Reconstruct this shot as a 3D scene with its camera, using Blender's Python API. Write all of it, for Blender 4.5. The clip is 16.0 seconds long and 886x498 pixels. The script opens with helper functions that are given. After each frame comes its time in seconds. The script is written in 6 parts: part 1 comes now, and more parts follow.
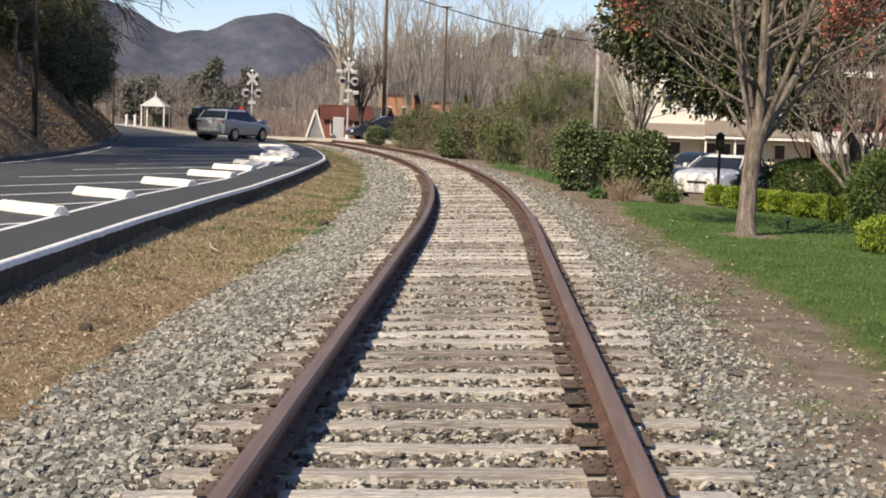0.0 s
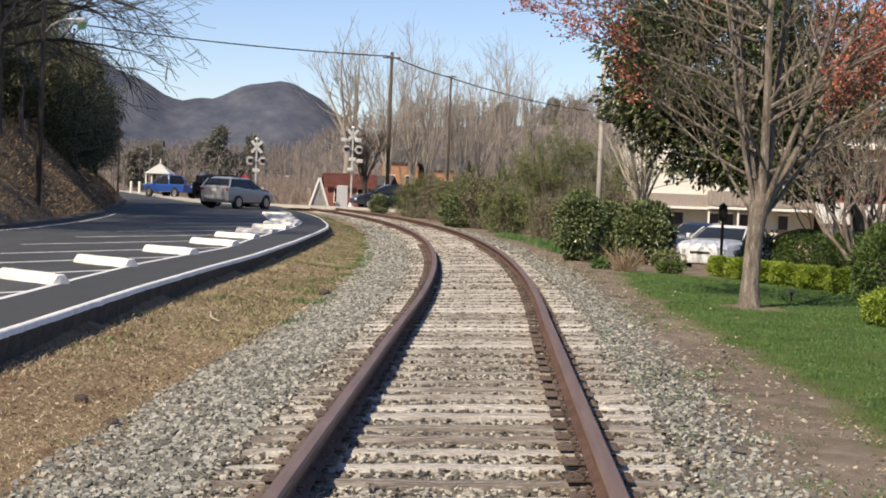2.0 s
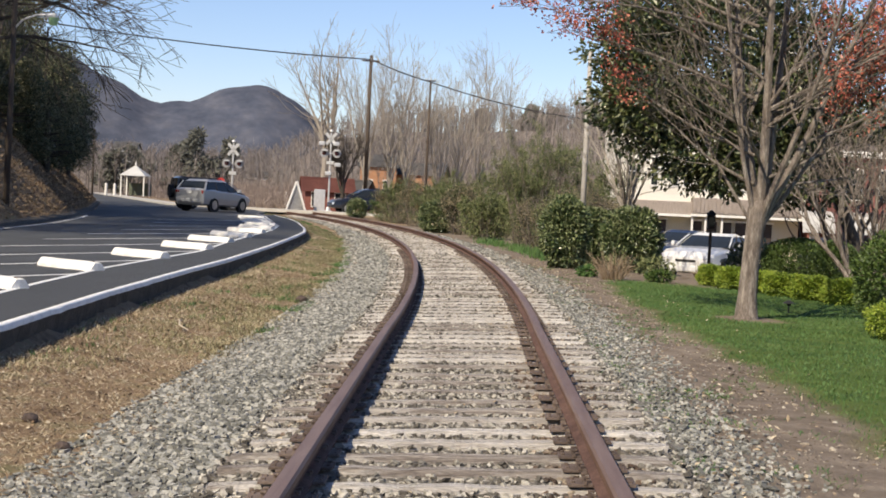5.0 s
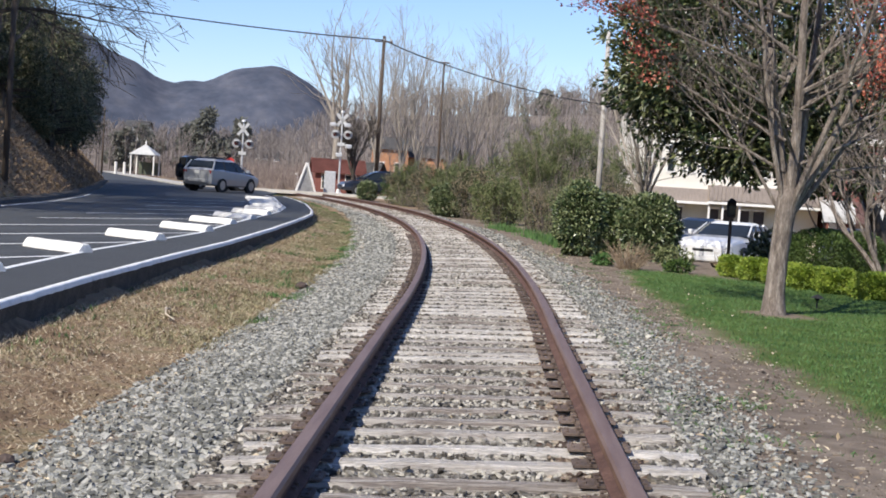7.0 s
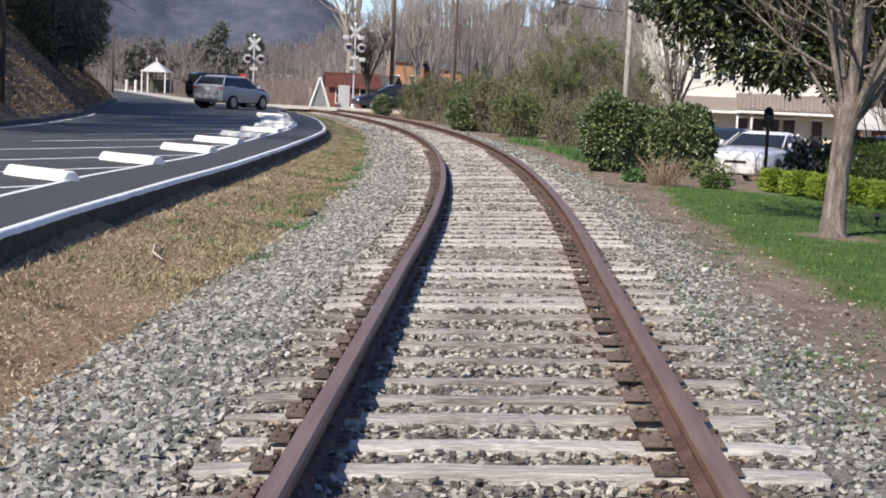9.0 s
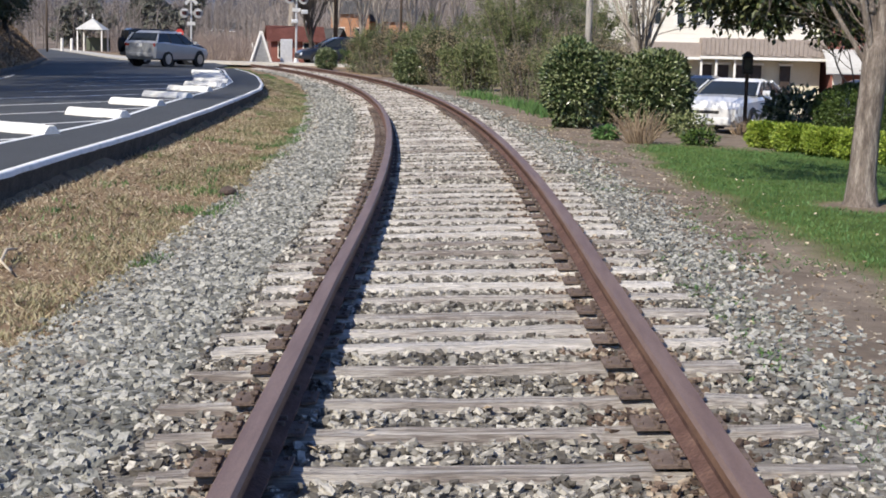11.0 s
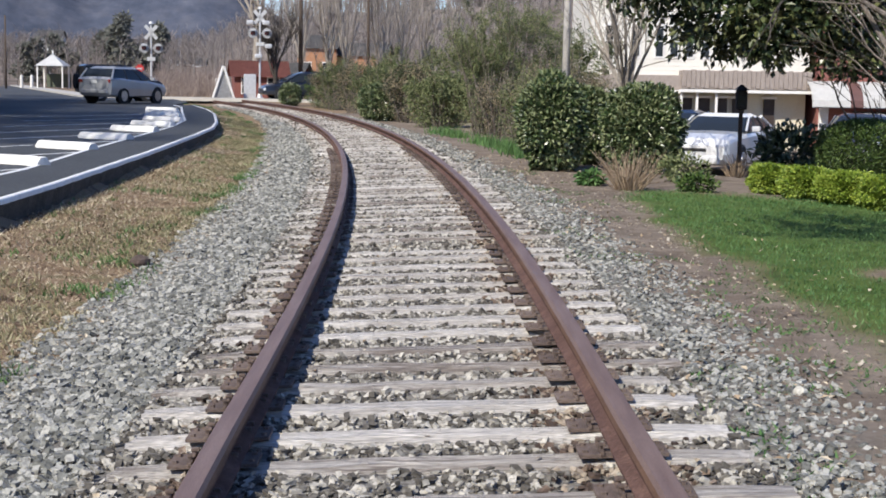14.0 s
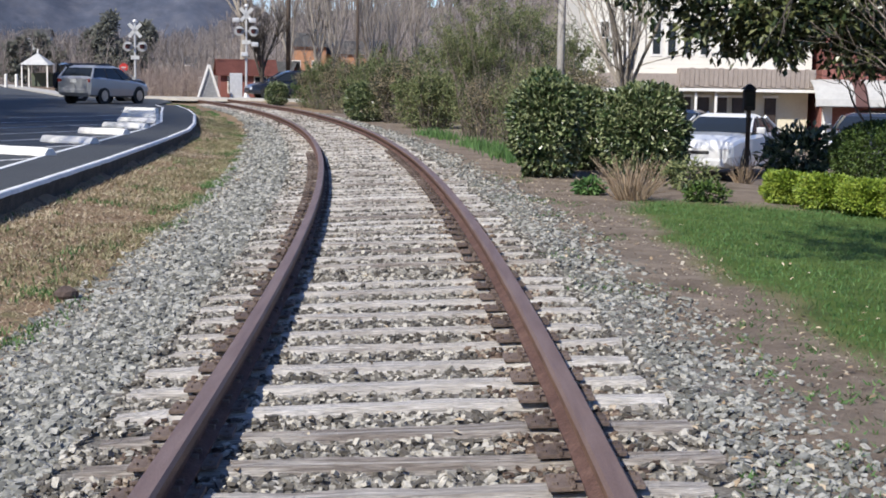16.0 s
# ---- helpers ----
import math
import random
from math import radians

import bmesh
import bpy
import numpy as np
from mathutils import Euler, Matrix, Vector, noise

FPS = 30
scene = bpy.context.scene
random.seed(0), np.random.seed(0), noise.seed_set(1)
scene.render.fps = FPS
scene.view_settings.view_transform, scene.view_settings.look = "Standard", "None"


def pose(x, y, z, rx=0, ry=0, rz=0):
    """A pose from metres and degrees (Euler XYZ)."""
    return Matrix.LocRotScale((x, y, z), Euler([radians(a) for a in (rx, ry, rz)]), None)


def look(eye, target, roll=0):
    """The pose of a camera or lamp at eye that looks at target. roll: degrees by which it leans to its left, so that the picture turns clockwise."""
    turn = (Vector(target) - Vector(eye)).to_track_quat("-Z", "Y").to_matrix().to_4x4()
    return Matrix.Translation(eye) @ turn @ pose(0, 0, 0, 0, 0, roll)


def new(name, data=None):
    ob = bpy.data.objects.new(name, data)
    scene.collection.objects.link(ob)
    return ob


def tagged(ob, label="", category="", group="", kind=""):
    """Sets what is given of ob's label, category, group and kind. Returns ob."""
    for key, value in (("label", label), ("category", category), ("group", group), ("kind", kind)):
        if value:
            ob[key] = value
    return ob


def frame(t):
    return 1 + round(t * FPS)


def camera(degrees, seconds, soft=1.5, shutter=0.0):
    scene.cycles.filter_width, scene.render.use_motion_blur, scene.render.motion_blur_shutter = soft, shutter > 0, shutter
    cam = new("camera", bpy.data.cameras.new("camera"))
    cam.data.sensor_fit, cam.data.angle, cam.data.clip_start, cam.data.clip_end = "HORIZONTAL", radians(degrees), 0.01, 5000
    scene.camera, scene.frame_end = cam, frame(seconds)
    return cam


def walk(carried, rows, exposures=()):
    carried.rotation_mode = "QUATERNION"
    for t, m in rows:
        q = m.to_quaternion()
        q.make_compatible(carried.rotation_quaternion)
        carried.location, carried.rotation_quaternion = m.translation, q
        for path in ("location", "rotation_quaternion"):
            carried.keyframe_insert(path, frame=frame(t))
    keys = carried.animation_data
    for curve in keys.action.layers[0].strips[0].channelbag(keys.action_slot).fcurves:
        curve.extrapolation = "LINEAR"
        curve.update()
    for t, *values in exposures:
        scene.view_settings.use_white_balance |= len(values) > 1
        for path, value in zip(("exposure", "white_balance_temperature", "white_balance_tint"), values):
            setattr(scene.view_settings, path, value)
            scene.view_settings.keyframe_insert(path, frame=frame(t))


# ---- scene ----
cam = camera(33.5, 16.0, soft=1.8)
PATH = [
    (0, (1.263, -5.685, 1.277), (1.163, -3.695, 1.108), 1.9),
    (0.5, (1.266, -5.663, 1.285), (1.161, -3.669, 1.180), 2.1),
    (1, (1.278, -5.661, 1.297), (1.172, -3.665, 1.219), 2.2),
    (1.5, (1.283, -5.647, 1.302), (1.176, -3.651, 1.224), 2.2),
    (2, (1.277, -5.589, 1.303), (1.169, -3.594, 1.226), 2.2),
    (2.5, (1.269, -5.447, 1.297), (1.158, -3.452, 1.222), 2.3),
    (3, (1.240, -5.273, 1.290), (1.135, -3.277, 1.219), 2.3),
    (3.5, (1.219, -5.135, 1.295), (1.121, -3.138, 1.226), 2.3),
    (4, (1.187, -4.940, 1.283), (1.096, -2.943, 1.219), 2.4),
    (4.5, (1.150, -4.762, 1.270), (1.068, -2.764, 1.208), 2.6),
    (6.8, (1.107, -3.473, 1.258), (1.021, -1.478, 1.145), 3.4),
    (7, (1.114, -3.331, 1.257), (1.023, -1.335, 1.166), 3.6),
    (7.5, (1.129, -2.900, 1.260), (0.990, -0.908, 1.146), 3.9),
    (8, (1.097, -2.438, 1.270), (0.860, -0.460, 1.085), 3.6),
    (8.5, (1.025, -1.976, 1.274), (0.841, 0.005, 1.072), 3.2),
    (9, (0.957, -1.467, 1.271), (0.849, 0.519, 1.061), 2.6),
    (9.2, (0.938, -1.267, 1.271), (0.855, 0.719, 1.048), 2.4),
    (11.3, (0.827, 2.137, 1.221), (0.789, 4.118, 0.946), 1.3),
    (11.5, (0.838, 2.330, 1.212), (0.798, 4.310, 0.934), 1.1),
    (12, (0.842, 2.758, 1.226), (0.805, 4.738, 0.942), 1.0),
    (12.5, (0.838, 3.175, 1.235), (0.806, 5.159, 0.983), 1.0),
    (13, (0.836, 3.645, 1.252), (0.815, 5.633, 1.032), 1.0),
    (13.5, (0.845, 4.084, 1.258), (0.834, 6.072, 1.045), 1.0),
    (14, (0.862, 4.568, 1.263), (0.859, 6.555, 1.037), 1.0),
    (14.5, (0.883, 5.046, 1.267), (0.884, 7.032, 1.028), 0.9),
    (15, (0.927, 5.518, 1.269), (0.929, 7.502, 1.016), 0.8),
    (15.5, (0.963, 5.960, 1.272), (0.965, 7.943, 1.008), 0.8),
    (16, (0.961, 6.441, 1.281), (0.968, 8.428, 1.053), 0.9),
]
walk(cam, [(t, look(eye, aim, lean)) for t, eye, aim, lean in PATH],
     exposures=[(0, 0.38, 7750, 10), (0.5, 0.36, 7700, 10), (1.0, 0.35, 7650, 10), (4.7, 0.35, 7500, 10), (6.8, 0.41, 6500, 10), (7.6, 0.43, 6450, 10), (9.2, 0.44, 6600, 10), (11.3, 0.43, 6500, 10), (13.0, 0.40, 6350, 10), (16.0, 0.39, 6250, 10)])

# ---- world, sun ----
SUN = Vector((-0.42, -0.62, 0.66)).normalized()
world = bpy.data.worlds.new("sky")
scene.world = world
world.use_nodes = True
wt = world.node_tree
sky = wt.nodes.new("ShaderNodeTexSky")
sky.sky_type, sky.sun_disc = "NISHITA", False
sky.sun_elevation = math.asin(SUN.z)
sky.sun_rotation = math.atan2(SUN.x, SUN.y)
sky.air_density, sky.dust_density, sky.ozone_density = 1.0, 0.0, 5.0
wt.nodes["Background"].inputs["Strength"].default_value = 0.105
tint = wt.nodes.new("ShaderNodeVectorMath")
tint.operation = "MULTIPLY"
tint.inputs[1].default_value = (0.95, 0.94, 1.12)
wt.links.new(sky.outputs[0], tint.inputs[0])
wt.links.new(tint.outputs[0], wt.nodes["Background"].inputs["Color"])
lamp = bpy.data.lights.new("sun", "SUN")
lamp.energy, lamp.angle, lamp.color = 4.6, radians(0.53), (1.0, 0.93, 0.82)
sun = new("sun", lamp)
sun.matrix_world = look(tuple(SUN * 50), (0, 0, 0))

# ---- materials ----
MATS = {}


def mat(name, colors, rough=0.8, scale=8.0, fine=0.0, bump=0.0, bump_scale=60.0, metal=0.0, spec=0.5,
        coord="Object", detail=6.0, island=0.0, objrand=0.0, stretch=None, coat=0.0):
    """A surface with two scales of variation: colours along a ramp of noise, grain from a finer noise, relief by bump."""
    if name in MATS:
        return MATS[name]
    m = bpy.data.materials.new(name)
    m.use_nodes = True
    t = m.node_tree
    n, l = t.nodes, t.links
    b = n["Principled BSDF"]
    b.inputs["Roughness"].default_value = rough
    b.inputs["Metallic"].default_value = metal
    b.inputs["Specular IOR Level"].default_value = spec
    b.inputs["Coat Weight"].default_value = coat
    tc = n.new("ShaderNodeTexCoord")
    src = tc.outputs[coord]
    if stretch:
        mp = n.new("ShaderNodeMapping")
        mp.inputs["Scale"].default_value = stretch
        l.new(src, mp.inputs["Vector"])
        src = mp.outputs[0]
    no = n.new("ShaderNodeTexNoise")
    no.inputs["Scale"].default_value, no.inputs["Detail"].default_value = scale, detail
    no.inputs["Roughness"].default_value = 0.65
    l.new(src, no.inputs["Vector"])
    ramp = n.new("ShaderNodeValToRGB")
    els = ramp.color_ramp.elements
    lo, hi = 0.3, 0.7
    for i, c in enumerate(colors):
        p = lo + (hi - lo) * i / max(1, len(colors) - 1)
        e = els[i] if i < 2 else els.new(p)
        e.position, e.color = p, (*c, 1)
    if len(colors) == 1:
        els[1].color = (*colors[0], 1)
    fac = no.outputs["Fac"]
    if island or objrand:
        if island:
            r = n.new("ShaderNodeNewGeometry").outputs["Random Per Island"]
        else:
            r = n.new("ShaderNodeObjectInfo").outputs["Random"]
        sub = n.new("ShaderNodeMath")
        sub.operation = "MULTIPLY_ADD"
        l.new(r, sub.inputs[0])
        sub.inputs[1].default_value = island or objrand
        sub.inputs[2].default_value = -0.5 * (island or objrand)
        add = n.new("ShaderNodeMath")
        l.new(fac, add.inputs[0])
        l.new(sub.outputs[0], add.inputs[1])
        fac = add.outputs[0]
    l.new(fac, ramp.inputs["Fac"])
    col = ramp.outputs["Color"]
    if fine:
        n2 = n.new("ShaderNodeTexNoise")
        n2.inputs["Scale"].default_value, n2.inputs["Detail"].default_value = bump_scale, 4
        l.new(src, n2.inputs["Vector"])
        mr = n.new("ShaderNodeMapRange")
        mr.inputs["From Min"].default_value, mr.inputs["From Max"].default_value = 0.3, 0.7
        mr.inputs["To Min"].default_value, mr.inputs["To Max"].default_value = 1 - fine, 1 + fine
        l.new(n2.outputs["Fac"], mr.inputs["Value"])
        mx = n.new("ShaderNodeVectorMath")
        mx.operation = "SCALE"
        l.new(col, mx.inputs[0])
        l.new(mr.outputs[0], mx.inputs["Scale"])
        col = mx.outputs[0]
    l.new(col, b.inputs["Base Color"])
    if bump:
        n3 = n.new("ShaderNodeTexNoise")
        n3.inputs["Scale"].default_value, n3.inputs["Detail"].default_value = bump_scale, 5
        l.new(src, n3.inputs["Vector"])
        bp = n.new("ShaderNodeBump")
        bp.inputs["Strength"].default_value, bp.inputs["Distance"].default_value = bump, 0.02
        l.new(n3.outputs["Fac"], bp.inputs["Height"])
        l.new(bp.outputs[0], b.inputs["Normal"])
    MATS[name] = m
    return m


def glass(name, tint=(0.02, 0.025, 0.03)):
    m = mat(name, [tint, tint], rough=0.1, spec=0.28)
    return m


ASPHALT = mat("asphalt", [(0.04, 0.043, 0.046), (0.056, 0.06, 0.064), (0.084, 0.088, 0.093)], 0.8, 0.45, 0.35, 0.5, 90, stretch=(1.0, 0.35, 1))
PATHTAR = mat("path_asphalt", [(0.046, 0.05, 0.055), (0.06, 0.064, 0.07)], 0.85, 0.8, 0.25, 0.4, 120)
WHITE = mat("white_road_paint", [(0.62, 0.62, 0.6), (0.78, 0.78, 0.77), (0.82, 0.82, 0.8)], 0.6, 6, 0.12, 0.3, 60)
CONCRETE = mat("pale_concrete", [(0.38, 0.36, 0.33), (0.5, 0.48, 0.44)], 0.85, 2, 0.15, 0.3, 40)
KERBSIDE = mat("dark_kerb_side", [(0.03, 0.028, 0.025), (0.08, 0.07, 0.06)], 0.9, 5, 0.3, 0.5, 40)
TIE = mat("weathered_tie_wood", [(0.22, 0.185, 0.158), (0.44, 0.4, 0.357), (0.6, 0.56, 0.51), (0.72, 0.68, 0.63)], 0.85, 3.0, 0.4, 1.0, 26,
          objrand=0.28, stretch=(0.5, 10, 10))
RUST = mat("rusty_rail_steel", [(0.068, 0.039, 0.033), (0.112, 0.065, 0.054), (0.16, 0.098, 0.078)], 0.8, 5, 0.3, 0.3, 70, spec=0.2)
RAILTOP = mat("rail_running_face", [(0.125, 0.08, 0.068), (0.2, 0.142, 0.122)], 0.55, 3, 0.2, 0.12, 90, spec=0.4,
              stretch=(6, 0.4, 1))
RAILSIDE = mat("rail_head_side", [(0.1, 0.055, 0.042), (0.165, 0.095, 0.066), (0.22, 0.13, 0.085)], 0.7, 4, 0.25, 0.2, 70, spec=0.25, stretch=(1, 0.5, 3))
PLATE = mat("rusty_tie_plate", [(0.075, 0.054, 0.045), (0.135, 0.098, 0.08), (0.19, 0.145, 0.12)], 0.8, 14, 0.3, 0.5, 120, objrand=0.3)
STONE = mat("ballast_stone", [(0.13, 0.13, 0.115), (0.21, 0.21, 0.187), (0.265, 0.265, 0.238), (0.38, 0.37, 0.33)], 0.85, 12, 0.25, 0.6, 60, island=0.8)
STONEDIRTY = mat("track_stone", [(0.09, 0.08, 0.066), (0.17, 0.157, 0.133), (0.26, 0.245, 0.21), (0.46, 0.43, 0.37)], 0.9, 12, 0.25, 0.6, 60, island=0.8)
CRUMB = mat("earth_crumb", [(0.1, 0.078, 0.06), (0.19, 0.155, 0.12), (0.3, 0.255, 0.2), (0.46, 0.41, 0.33)], 0.95, 12, 0.2, 0.5, 60, island=0.8)
STONERUST = mat("rust_stained_stone", [(0.06, 0.04, 0.03), (0.12, 0.082, 0.06), (0.2, 0.145, 0.105), (0.36, 0.3, 0.23)], 0.9, 12, 0.25, 0.6, 60, island=0.8)
BARK = mat("grey_bark", [(0.075, 0.058, 0.048), (0.18, 0.148, 0.124), (0.34, 0.3, 0.26)], 0.9, 6, 0.3, 0.9, 30, stretch=(3, 3, 0.6))
BARKPALE = mat("pale_bark", [(0.22, 0.19, 0.16), (0.4, 0.36, 0.31)], 0.9, 3, 0.2, 0.5, 20)
BARKDARK = mat("dark_bark", [(0.045, 0.037, 0.03), (0.1, 0.085, 0.07)], 0.95, 5, 0.3, 0.8, 25, stretch=(3, 3, 0.5))
POLEWOOD = mat("dark_pole_wood", [(0.05, 0.035, 0.026), (0.1, 0.075, 0.055)], 0.9, 4, 0.2, 0.4, 40, stretch=(8, 8, 0.4))
POLEGREY = mat("grey_pole", [(0.34, 0.32, 0.3), (0.46, 0.44, 0.41)], 0.8, 4, 0.2, 0.3, 40)
LAWNBLADE = mat("green_grass", [(0.032, 0.085, 0.018), (0.064, 0.145, 0.036), (0.11, 0.19, 0.055)], 0.7, 0.9, 0.2, 0, 30, island=0.5)
DRYBLADE = mat("dry_grass", [(0.12, 0.085, 0.05), (0.24, 0.18, 0.105), (0.36, 0.28, 0.17), (0.56, 0.48, 0.34)], 0.85, 0.9, 0.2, 0, 30, island=0.7)
LEAFMAG = mat("magnolia_leaf", [(0.016, 0.03, 0.01), (0.04, 0.06, 0.018), (0.13, 0.14, 0.055)], 0.38, 1.5, 0.2, 0, 30, island=0.7, spec=0.6)
# palest holly tone is painted in for glossy highlights on random leaves
LEAFHOLLY = mat("holly_leaf", [(0.028, 0.05, 0.018), (0.07, 0.105, 0.036), (0.25, 0.28, 0.14)], 0.3, 2, 0.2, 0, 30, island=0.7, spec=0.6)
LEAFLIME = mat("lime_hedge_leaf", [(0.09, 0.15, 0.012), (0.19, 0.27, 0.025), (0.3, 0.36, 0.05)], 0.55, 3, 0.2, 0, 30, island=0.5)
LEAFBOX = mat("boxwood_leaf", [(0.03, 0.06, 0.012), (0.06, 0.105, 0.02), (0.1, 0.15, 0.035)], 0.55, 3, 0.2, 0, 30, island=0.5)
LEAFOLIVE = mat("olive_shrub_leaf", [(0.058, 0.08, 0.026), (0.125, 0.152, 0.052), (0.21, 0.225, 0.1)], 0.7, 0.7, 0.2, 0, 30, island=0.7)
LEAFBROWN = mat("brown_shrub_leaf", [(0.034, 0.04, 0.018), (0.088, 0.09, 0.042), (0.175, 0.145, 0.082), (0.32, 0.265, 0.17)], 0.8, 0.7, 0.2, 0, 30, island=0.8)
LEAFPINE = mat("evergreen_needles", [(0.055, 0.072, 0.036), (0.115, 0.13, 0.068), (0.23, 0.21, 0.125)], 0.7, 0.4, 0.2, 0, 30, island=0.8)
BUDRED = mat("red_maple_bud", [(0.3, 0.05, 0.035), (0.48, 0.115, 0.07), (0.56, 0.24, 0.16)], 0.7, 3, 0.1, 0, 30, island=0.6)
WOODS = mat("bare_woods", [(0.11, 0.092, 0.083), (0.19, 0.163, 0.148), (0.3, 0.265, 0.24)], 0.95, 0.05, 0.2, 0, 3, island=0.7)

# ---- mesh tools ----


def mesh_ob(name, verts, faces, material, parent=None, label="", smooth=False, mats=None, fmat=None):
    me = bpy.data.meshes.new(name)
    me.from_pydata([tuple(v) for v in verts], [], [tuple(f) for f in faces])
    for m in (mats or [material]):
        me.materials.append(m)
    if fmat is not None:
        me.polygons.foreach_set("material_index", list(fmat))
    if smooth:
        me.polygons.foreach_set("use_smooth", [True] * len(me.polygons))
    me.update()
    ob = new(name, me)
    if parent:
        ob.parent = parent
    if label:
        ob["label"] = label
    return ob


def part(name, bm, material, parent, label="", smooth=False):
    me = bpy.data.meshes.new(name)
    bm.to_mesh(me)
    bm.free()
    me.materials.append(material)
    if smooth:
        me.polygons.foreach_set("use_smooth", [True] * len(me.polygons))
    ob = new(name, me)
    if parent:
        ob.parent = parent
    if label:
        ob["label"] = label
    return ob


def thing(name, m, label, category, group="", kind=""):
    ob = new(name)
    ob.empty_display_size = 0.2
    ob.matrix_world = m
    return tagged(ob, label, category, group, kind)


def box(bm, size, m=None, bevel=0.0):
    """A box with bevelled edges, centred on the pose m."""
    g = bmesh.ops.create_cube(bm, size=1.0)
    bmesh.ops.scale(bm, vec=size, verts=g["verts"])
    vs = g["verts"]
    if bevel:
        es = list({e for v in vs for e in v.link_edges})
        r = bmesh.ops.bevel(bm, geom=es, offset=bevel, segments=2, affect="EDGES", profile=0.6)
        vs = list({v for f in r["faces"] for v in f.verts} | {v for v in vs if v.is_valid})
    if m is not None:
        bmesh.ops.transform(bm, matrix=m, verts=vs)
    return bm


def rod(bm, r1, r2, length, m=None, seg=12):
    """A tapered rod along z from the pose m's origin."""
    g = bmesh.ops.create_cone(bm, cap_ends=True, segments=seg, radius1=r1, radius2=r2, depth=length)
    bmesh.ops.translate(bm, vec=(0, 0, length / 2), verts=g["verts"])
    if m is not None:
        bmesh.ops.transform(bm, matrix=m, verts=g["verts"])
    return bm


def B():
    return bmesh.new()


class Soup:
    """Vertices and faces gathered for one mesh."""

    def __init__(self):
        self.v, self.f = [], []

    def tube(self, pts, radii, sides=6):
        base = len(self.v)
        n = len(pts)
        for i, p in enumerate(pts):
            p = Vector(p)
            d = (Vector(pts[min(i + 1, n - 1)]) - Vector(pts[max(i - 1, 0)]))
            d = d.normalized() if d.length > 1e-9 else Vector((0, 0, 1))
            a = d.cross(Vector((0.31, 0.95, 0.07)))
            a = a.normalized() if a.length > 1e-3 else Vector((1, 0, 0))
            b = d.cross(a)
            for k in range(sides):
                w = 2 * math.pi * k / sides
                self.v.append(p + radii[i] * (math.cos(w) * a + math.sin(w) * b))
        for i in range(n - 1):
            for k in range(sides):
                k2 = (k + 1) % sides
                self.f.append((base + i * sides + k, base + i * sides + k2, base + (i + 1) * sides + k2, base + (i + 1) * sides + k))
        self.f.append(tuple(base + (n - 1) * sides + k for k in range(sides)))

    def leaf(self, p, d, up, length, width, fold=0.25):
        """A folded leaf: two quads along a midrib."""
        d = d.normalized()
        s = d.cross(up)
        s = s.normalized() if s.length > 1e-3 else Vector((1, 0, 0))
        h = s.cross(d)
        base = len(self.v)
        mid = p + d * length * 0.5
        self.v += [p, mid + s * width * 0.5 + h * fold * width, p + d * length, mid - s * width * 0.5 + h * fold * width]
        self.f += [(base, base + 1, base + 2), (base, base + 2, base + 3)]

    def blade(self, p, lean, height, width):
        base = len(self.v)
        a = random.uniform(0, math.pi)
        s = Vector((math.cos(a), math.sin(a), 0)) * width * 0.5
        self.v += [p - s, p + s, p + lean + Vector((0, 0, height))]
        self.f.append((base, base + 1, base + 2))

    def ob(self, name, material, parent=None, label="", smooth=False):
        return mesh_ob(name, self.v, self.f, material, parent, label, smooth)


def rnd(a, b):
    return random.uniform(a, b)


def smooth01(t):
    t = min(1.0, max(0.0, t))
    return t * t * (3 - 2 * t)


def lerp_table(table, y):
    """Piecewise-linear value at y from rows (y, value)."""
    if y <= table[0][0]:
        a, b = table[0], table[1]
    elif y >= table[-1][0]:
        a, b = table[-2], table[-1]
    else:
        for a, b in zip(table, table[1:]):
            if a[0] <= y <= b[0]:
                break
    return a[1] + (b[1] - a[1]) * (y - a[0]) / (b[0] - a[0])

# ---- plan: the track's line, the path's kerb, the foot of the bank ----


def centre(y):
    if y < 10:
        return 0.80 - 0.020 * (y - 10)
    return 0.80 - 0.012 * (y - 10) - (y - 10) ** 2 / 545


def heading(y):
    return math.atan2(-(centre(y + 0.1) - centre(y - 0.1)) / 0.2, 1.0)


KERB = [(-14, -2.45), (0, -2.72), (6.8, -3.02), (12, -3.34), (17, -3.55), (21.5, -3.68), (29, -4.1), (37, -4.66), (42, -5.08), (46.6, -5.7),
        (56, -7.25), (63, -8.65), (70, -10.3), (90, -15.6)]
LINE = [(-14, -3.5), (0, -3.78), (6.8, -3.98), (10.5, -4.22), (13, -4.42), (17, -4.66), (24, -4.72), (29.5, -5.22), (36, -5.68), (42, -6.12), (47.5, -6.78),
        (58, -8.75), (66, -10.2), (72, -11.7)]
BANK = [(-40, -9.5), (10, -10.6), (31, -11.6), (38.4, -12.5), (46, -13.9), (60.5, -17.2), (84.5, -23.5), (144, -42), (200, -72)]


